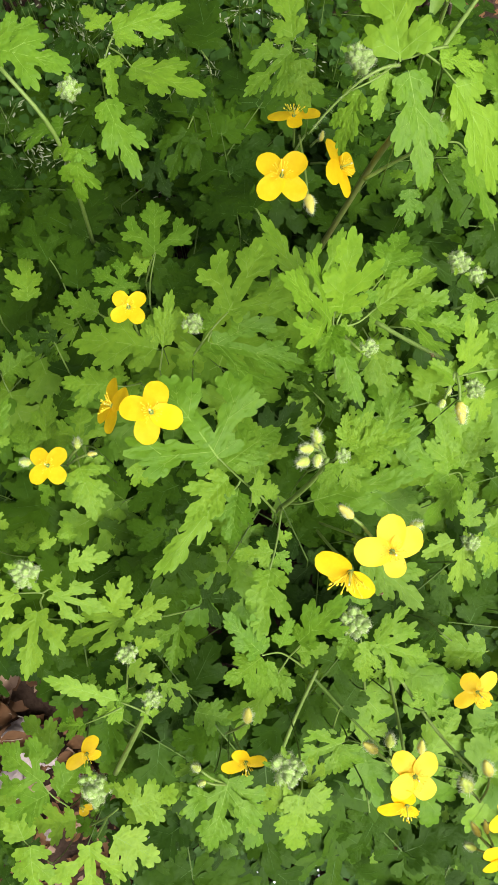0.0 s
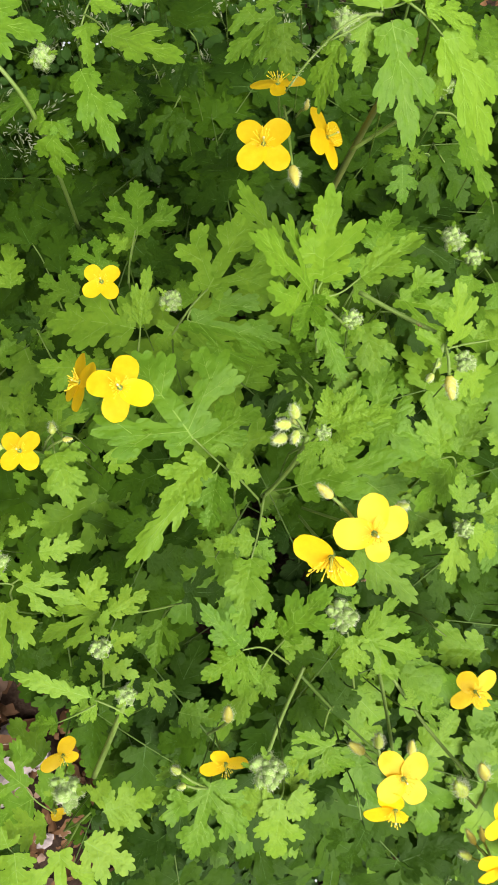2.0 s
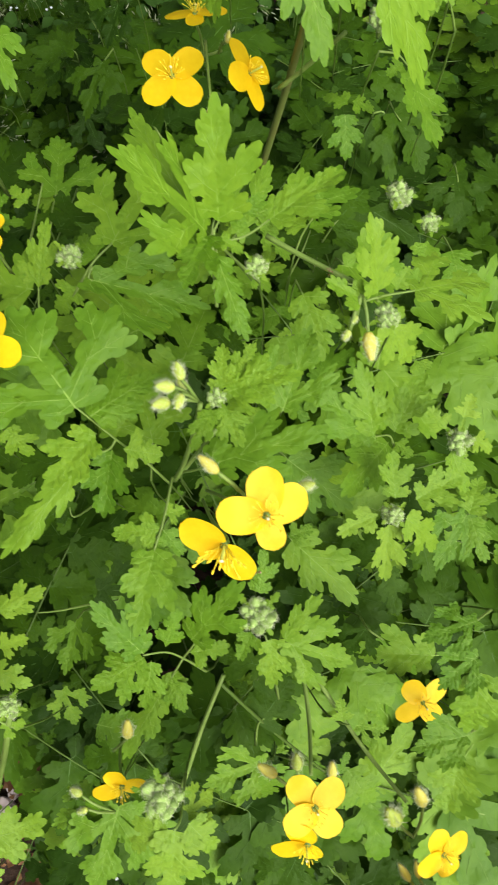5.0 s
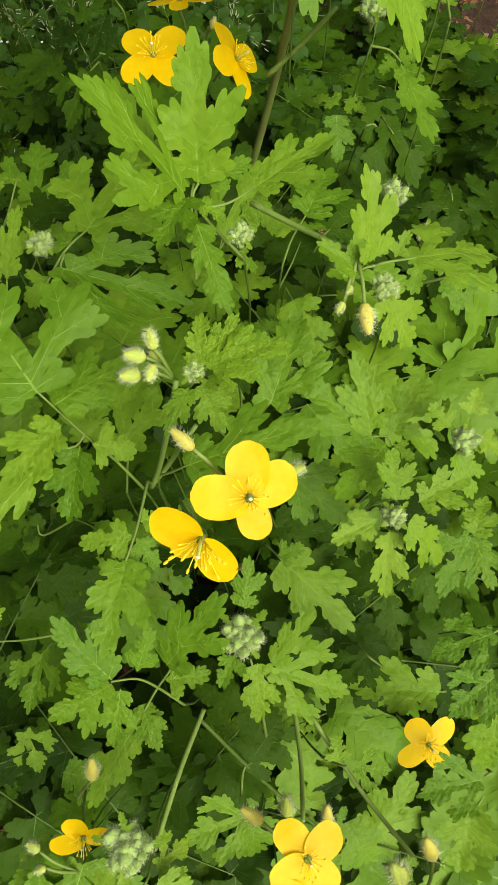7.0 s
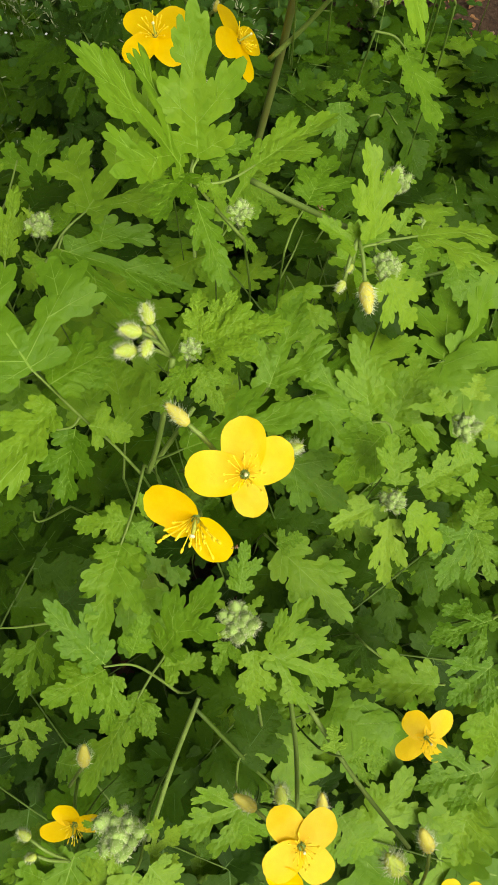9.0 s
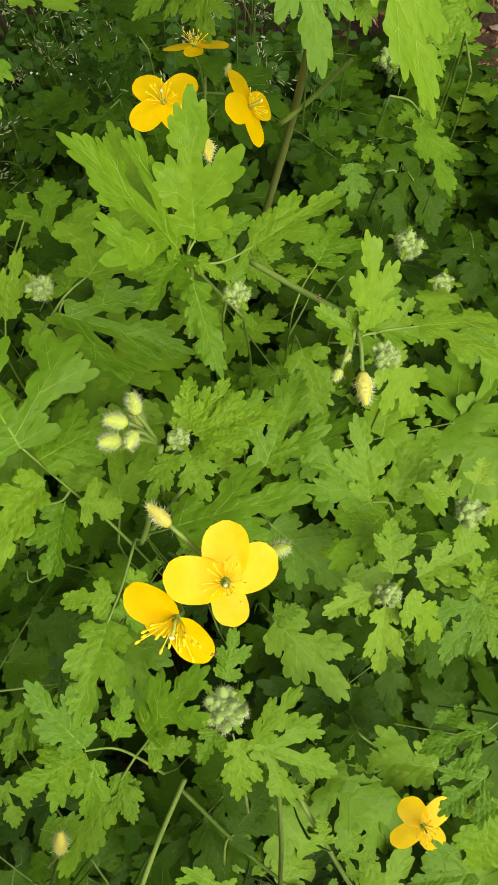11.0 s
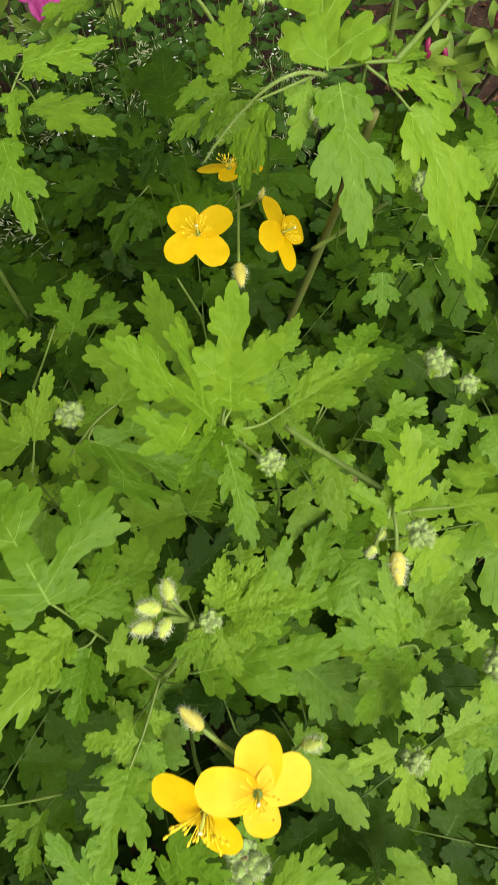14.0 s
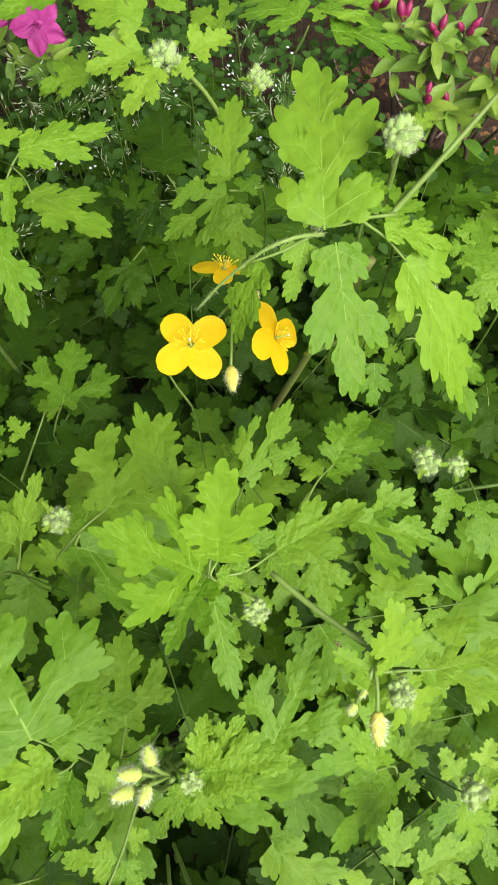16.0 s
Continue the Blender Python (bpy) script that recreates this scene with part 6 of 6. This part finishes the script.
def along(base, direction, length, across=None):
    """A pose whose y axis runs along direction, scaled to length."""
    y = Vector(direction).normalized()
    up = Vector((0.1, -0.1, 1)) if abs(y.z) < 0.93 else Vector((1, 0, 0))
    z = (up - y * up.dot(y)).normalized()
    x = y.cross(z)
    return Matrix.Translation(base) @ Matrix((x, y, z)).transposed().to_4x4() @ Matrix.Scale(length, 4)


def azalea(at, label, sprigs, seed):
    """A low azalea: woody twigs, each with a whorl of leaves and, on some, buds. sprigs: tip places and bud counts."""
    ob = thing("azalea_shrub", at, label, "shrub", "azalea shrubs beyond the clump")
    rng = random.Random(seed)
    for tip, buds in sprigs:
        p = shifted(ob, tip)
        root = Vector((p.x * 0.25, p.y * 0.25, 0.0))
        bend = root.lerp(p, 0.55) + Vector((rng.uniform(-0.03, 0.03), rng.uniform(-0.03, 0.03), 0.03))
        b = Build()
        line = curve_points([root, bend, p], 5)
        b.tube(line, [0.0032 - 0.002 * i / len(line) for i in range(len(line))], 7)
        twig = part("twig", b.mesh("twig", [TWIG]), ob, "thin woody twig")
        a0 = rng.uniform(0, 6.28)
        for k in range(rng.choice((15, 17, 20))):
            a = a0 + 2.4 * k
            le = rng.uniform(0.020, 0.036)
            d = Vector((math.cos(a), math.sin(a), rng.uniform(0.05, 0.9) - 0.04 * k))
            q = line[max(1, len(line) - 1 - (k - 4) // 3)] if k > 7 else p - Vector((0, 0, rng.uniform(0, 0.01)))
            part("leaf", AZ_LEAVES[rng.randrange(3)], twig, "", along(q, d, le))
        for k in range(buds):
            a = rng.uniform(0, 6.28)
            d = Vector((math.cos(a) * 0.7, math.sin(a) * 0.7, 1)).normalized()
            m = Matrix.Translation(p + d * 0.006) @ d.to_track_quat("Z", "Y").to_matrix().to_4x4() @ Matrix.Scale(rng.uniform(0.010, 0.015), 4)
            part("bud", AZ_BUD, twig, "magenta flower bud", m)
    return ob


shrub = azalea((0.19, 0.64, 0.0), "low azalea with glossy leaves and magenta buds above mulch", [((0.121, 0.593, 0.24), 3), ((0.150, 0.583, 0.24), 3), ((0.148, 0.546, 0.21), 2), ((0.170, 0.55, 0.20), 1), ((0.200, 0.560, 0.23), 2), ((0.16, 0.64, 0.24), 2), ((0.10, 0.63, 0.22), 2), ((0.13, 0.68, 0.24), 2), ((0.19, 0.72, 0.26), 3), ((0.235, 0.585, 0.22), 3), ((0.175, 0.60, 0.23), 3), ((0.25, 0.72, 0.26), 2), ((0.28, 0.58, 0.24), 2)], 4)
shrub_far = azalea((-0.19, 0.60, 0.0), "azalea with an open pink flower behind the ground cover", [((-0.150, 0.500, 0.27), 0), ((-0.20, 0.55, 0.26), 1), ((-0.12, 0.60, 0.24), 1), ((-0.24, 0.62, 0.27), 1)], 8)


def az_flower(ob, centre, facing, radius, spin):
    c, f = shifted(ob, centre), Vector(facing).normalized()
    b = Build()
    b.turned(Matrix.Translation(c) @ f.to_track_quat("Z", "Y").to_matrix().to_4x4(), [(-0.02, 0.0012), (-0.006, 0.003), (0.001, 0.005)], 8)
    for k in range(6):
        d = (f + Vector((0.25 * math.cos(k), 0.25 * math.sin(k), 0))).normalized()
        b.tube([c, c + d * radius * 0.5, c + d * radius * 0.85 + Vector((0, -0.003, 0))], 0.0004, 5)
    head = part("flower", b.mesh("azalea corolla", [PINK]), ob, "open pink azalea flower")
    north = Vector((0, 1, 0))
    north = (north - f * north.dot(f)).normalized()
    turn = Matrix((north.cross(f), north, f)).transposed().to_4x4()
    for k in range(5):
        part("petal", AZ_PETALS[k % 3], head, "", Matrix.Translation(c) @ turn @ pose(0, 0, 0, 0, 0, spin + 72 * k) @ Matrix.Scale(radius, 4))


az_flower(shrub_far, (-0.150, 0.497, 0.300), (0.0, -1.0, 0.6), 0.022, 30)
az_flower(shrub_far, (-0.196, 0.520, 0.284), (-0.4, -0.8, 0.5), 0.019, 10)


def stuff(name, b, mats, label, category):
    return tagged(new(name, b.mesh(name, mats)), label, category, "", "stuff")


# small round-leaved ground cover with tiny white flowers and pale grass spikelets
rng = random.Random(12)
cover, blooms, grass = Build(), Build(), Build()
leaf_v, leaf_f = blade(1.0, 0.72, 3, 0.2, 0.5)
petal_v, petal_f = blade(1.0, 0.8, 3, 0.1, 0.2)
for k in range(17000):
    x, y = rng.uniform(-0.45, 0.30), rng.choice((rng.uniform(0.22, 0.85), rng.uniform(0.5, 0.95), rng.uniform(0.25, 0.60), rng.uniform(-0.42, -0.14), rng.uniform(-0.34, -0.17)))
    back = y > 0
    if back and x > 0.10 and y > 0.33 and rng.random() < 0.9:
        continue
    if not back and x < -0.11:
        continue
    top = (0.22 * min(1, (y - 0.15) / 0.2) if back else 0.07) * rng.uniform(0.25, 1.0)
    p = Vector((x, y, top))
    a = rng.uniform(0, 6.283)
    d = Vector((math.cos(a), math.sin(a), rng.uniform(-0.2, 0.5)))
    le = rng.uniform(0.007, 0.015)
    m = along(p, d, le)
    cover.add([m @ Vector(v) for v in leaf_v], leaf_f, 0)
    if rng.random() < 0.06:
        cover.tube([(x + rng.uniform(-0.01, 0.01), y + rng.uniform(-0.01, 0.01), 0.0), p], 0.0005, 4, 1)
    if noise.noise(Vector((x * 17, y * 17, 7))) > 0.1 and (x < 0.05 or not back) and rng.random() < 0.06:
        c = p + Vector((0, 0, 0.012))
        for f in range(rng.choice((2, 3, 4))):
            q = c + Vector((rng.uniform(-0.005, 0.005), rng.uniform(-0.005, 0.005), rng.uniform(-0.003, 0.003)))
            for e in range(5):
                w = 6.283 * e / 5 + a
                mm = along(q, (math.cos(w), math.sin(w), 0.2), 0.0014)
                blooms.add([mm @ Vector(v) for v in petal_v], petal_f, 0)
    if back and x < 0.04 and 0.3 < y < 0.6 and noise.noise(Vector((x * 14, y * 14, 2))) > 0.05 and rng.random() < 0.16:
        tip = p + Vector((0, 0, rng.uniform(0.02, 0.06)))
        lean = Vector((rng.uniform(-1, 1), rng.uniform(-1, 1), 0.4)).normalized()
        grass.tube(curve_points([(x, y, 0.0), p, tip, tip + lean * 0.03], 3), 0.00035, 4, 1)
        for e in range(16):
            q = tip + lean * 0.03 * rng.random()
            dd = (lean + Vector((rng.gauss(0, 0.7), rng.gauss(0, 0.7), rng.gauss(0, 0.5)))).normalized()
            s = q + dd * rng.uniform(0.003, 0.012)
            grass.hair(q, s, 0.0001, 1)
            mm = Matrix.Translation(s) @ dd.to_track_quat("Z", "Y").to_matrix().to_4x4()
            grass.turned(mm, [(0, 0.0002), (0.001, 0.0005), (0.003, 0.0004), (0.0042, 0.0001)], 5, 0)
stuff("ground_cover", cover, [COVER_LEAF, LOWER_STEM], "low dark green ground cover with small leaves", "ground cover")
stuff("small_white_flower", blooms, [WHITE], "tiny white flowers scattered over the ground cover", "flower")
stuff("grass_spikelet", grass, [AWN, LOWER_STEM], "pale seeding grass sprays among dark leaves", "grass")

# leaf litter and twigs on the soil
litter, pale = Build(), Build()
dry_v, dry_f = blade(1.0, 0.6, 4, 0.4, 1.2)
for k in range(4200):
    x, y = rng.choice(((rng.uniform(0.08, 0.6), rng.uniform(0.25, 0.85)), (rng.uniform(-0.5, -0.05), rng.uniform(-0.5, 0.05)), (rng.uniform(-0.4, 0.4), rng.uniform(-0.55, -0.15))))
    a = rng.uniform(0, 6.283)
    m = along((x, y, rng.uniform(0.005, 0.025)), (math.cos(a), math.sin(a), rng.uniform(-0.3, 0.5)), rng.choice((rng.uniform(0.003, 0.010), rng.uniform(0.006, 0.017 if y > 0 else 0.026))))
    torn = Vector((rng.uniform(0, 99), k, 0))
    shape = [m @ (Vector(v) + 0.28 * noise.noise_vector(Vector(v) * 2.6 + torn)) for v in dry_v]
    (litter if rng.random() < (0.96 if y > 0 else 0.9) else pale).add(shape, dry_f, 0)
for k in range(30):
    x, y, a = rng.uniform(0.05, 0.5), rng.uniform(0.3, 0.8), rng.uniform(0, 6.283)
    le = rng.uniform(0.02, 0.07)
    pale.tube(curve_points([(x, y, 0.02), (x + 0.5 * le * math.cos(a), y + 0.5 * le * math.sin(a), 0.028), (x + le * math.cos(a + 0.3), y + le * math.sin(a + 0.3), 0.02)], 3), rng.uniform(0.0007, 0.002), 5, 1)
stuff("leaf_litter", litter, [DRY], "brown fallen leaves on the soil", "leaf litter")
stuff("bleached_litter", pale, [PALE_DRY, PALE_TWIG], "bleached fallen leaves and twigs on the soil", "leaf litter")


# ---- the bare patch before the clump: large dry leaves and pinkish stones ----
def dry_leaf(at, turn, length, seed):
    """A large curled fallen leaf with torn edges and a midrib."""
    r = random.Random(seed)
    rows, cols = 14, 9
    verts = []
    for j in range(rows + 1):
        t = j / rows
        half = 0.27 * length * math.sin(math.pi * min(1, max(0, t)) ** 0.8) ** 0.75 + 0.0006
        for i in range(cols):
            u = 2 * i / (cols - 1) - 1
            n3 = noise.noise_vector(Vector((u * 1.6, t * 4, seed)))
            verts.append((half * u * (1 + 0.25 * n3.x), length * (t + 0.04 * n3.y), length * (0.22 * u * u + 0.10 * n3.z + 0.15 * math.sin(3 * t))))
    faces = [(j * cols + i, j * cols + i + 1, (j + 1) * cols + i + 1, (j + 1) * cols + i) for j in range(rows) for i in range(cols - 1)]
    ob = new("dry_leaf", mesh_of("dry leaf", verts, faces, [DRY if seed % 3 else PALE_DRY]))
    ob.matrix_basis = pose(*at, r.uniform(-14, 14), r.uniform(-14, 14), turn)
    tagged(ob, "curled brown fallen leaf on the bare soil", "dry leaf", "fallen leaves on the bare patch")
    b = Build()
    line = [(0, length * t, length * (0.15 * math.sin(3 * t) + 0.012)) for t in (-0.12, 0, 0.25, 0.5, 0.75, 0.95)]
    b.tube(line, [0.0006, 0.0006, 0.0005, 0.0004, 0.0003, 0.0002], 5)
    part("midrib", b.mesh("midrib", [PALE_TWIG]), ob)


STONE = plain_material("pinkish grey stone", (0.24, 0.20, 0.19), (0.48, 0.41, 0.40), 60.0, 0.9, 0.2, 0.8, 0.002)


def stone(at, size, seed):
    """A rough weathered stone, half sunk in the soil."""
    bm = bmesh.new()
    bmesh.ops.create_icosphere(bm, subdivisions=3, radius=1.0)
    for v in bm.verts:
        d = v.co.normalized()
        k = 1 + 0.35 * noise.noise(d * 1.7 + Vector((seed, 0, 0))) + 0.12 * noise.noise(d * 5 + Vector((seed, 3, 0)))
        v.co = Vector((d.x * k * size, d.y * k * size * 0.75, d.z * k * size * 0.5))
    me = bpy.data.meshes.new("stone")
    bm.to_mesh(me)
    bm.free()
    me.materials.append(STONE)
    ob = new("stone", me)
    ob.matrix_basis = pose(*at, 0, 0, 40 * seed)
    tagged(ob, "rough pinkish grey stone in the soil", "stone", "stones on the bare patch")


dry_leaf((-0.247, -0.160, 0.030), 60, 0.045, 1)
dry_leaf((-0.262, -0.146, 0.030), -40, 0.040, 2)
dry_leaf((-0.234, -0.129, 0.030), 15, 0.040, 3)
dry_leaf((-0.283, -0.168, 0.030), 100, 0.045, 4)
dry_leaf((-0.233, -0.159, 0.040), -80, 0.035, 5)
dry_leaf((-0.200, -0.218, 0.020), 30, 0.030, 6)
dry_leaf((-0.247, -0.243, 0.030), 140, 0.035, 7)
stone((-0.216, -0.172, 0.012), 0.018, 1)
stone((-0.196, -0.178, 0.012), 0.014, 2)
stone((-0.223, -0.205, 0.012), 0.014, 3)
stone((-0.177, -0.209, 0.012), 0.012, 4)
stone((-0.188, -0.251, 0.012), 0.009, 5)
stone((-0.231, -0.186, 0.012), 0.011, 6)
stone((-0.168, -0.193, 0.012), 0.009, 7)
stone((-0.238, -0.238, 0.012), 0.010, 8)
stone((-0.069, -0.230, 0.012), 0.011, 9)
stone((-0.280, -0.202, 0.012), 0.015, 10)
stone((-0.2191, -0.1704, 0.0200), 0.026, 21)
stone((-0.2010, -0.1641, 0.0200), 0.016, 22)
stone((-0.2237, -0.2005, 0.0200), 0.02, 23)
dry_leaf((-0.2520, -0.1447, 0.0350), 20, 0.05, 31)
dry_leaf((-0.2209, -0.1375, 0.0350), 70, 0.05, 32)
dry_leaf((-0.2398, -0.1138, 0.0350), -30, 0.04, 33)
dry_leaf((-0.2434, -0.0835, 0.0350), 120, 0.035, 34)
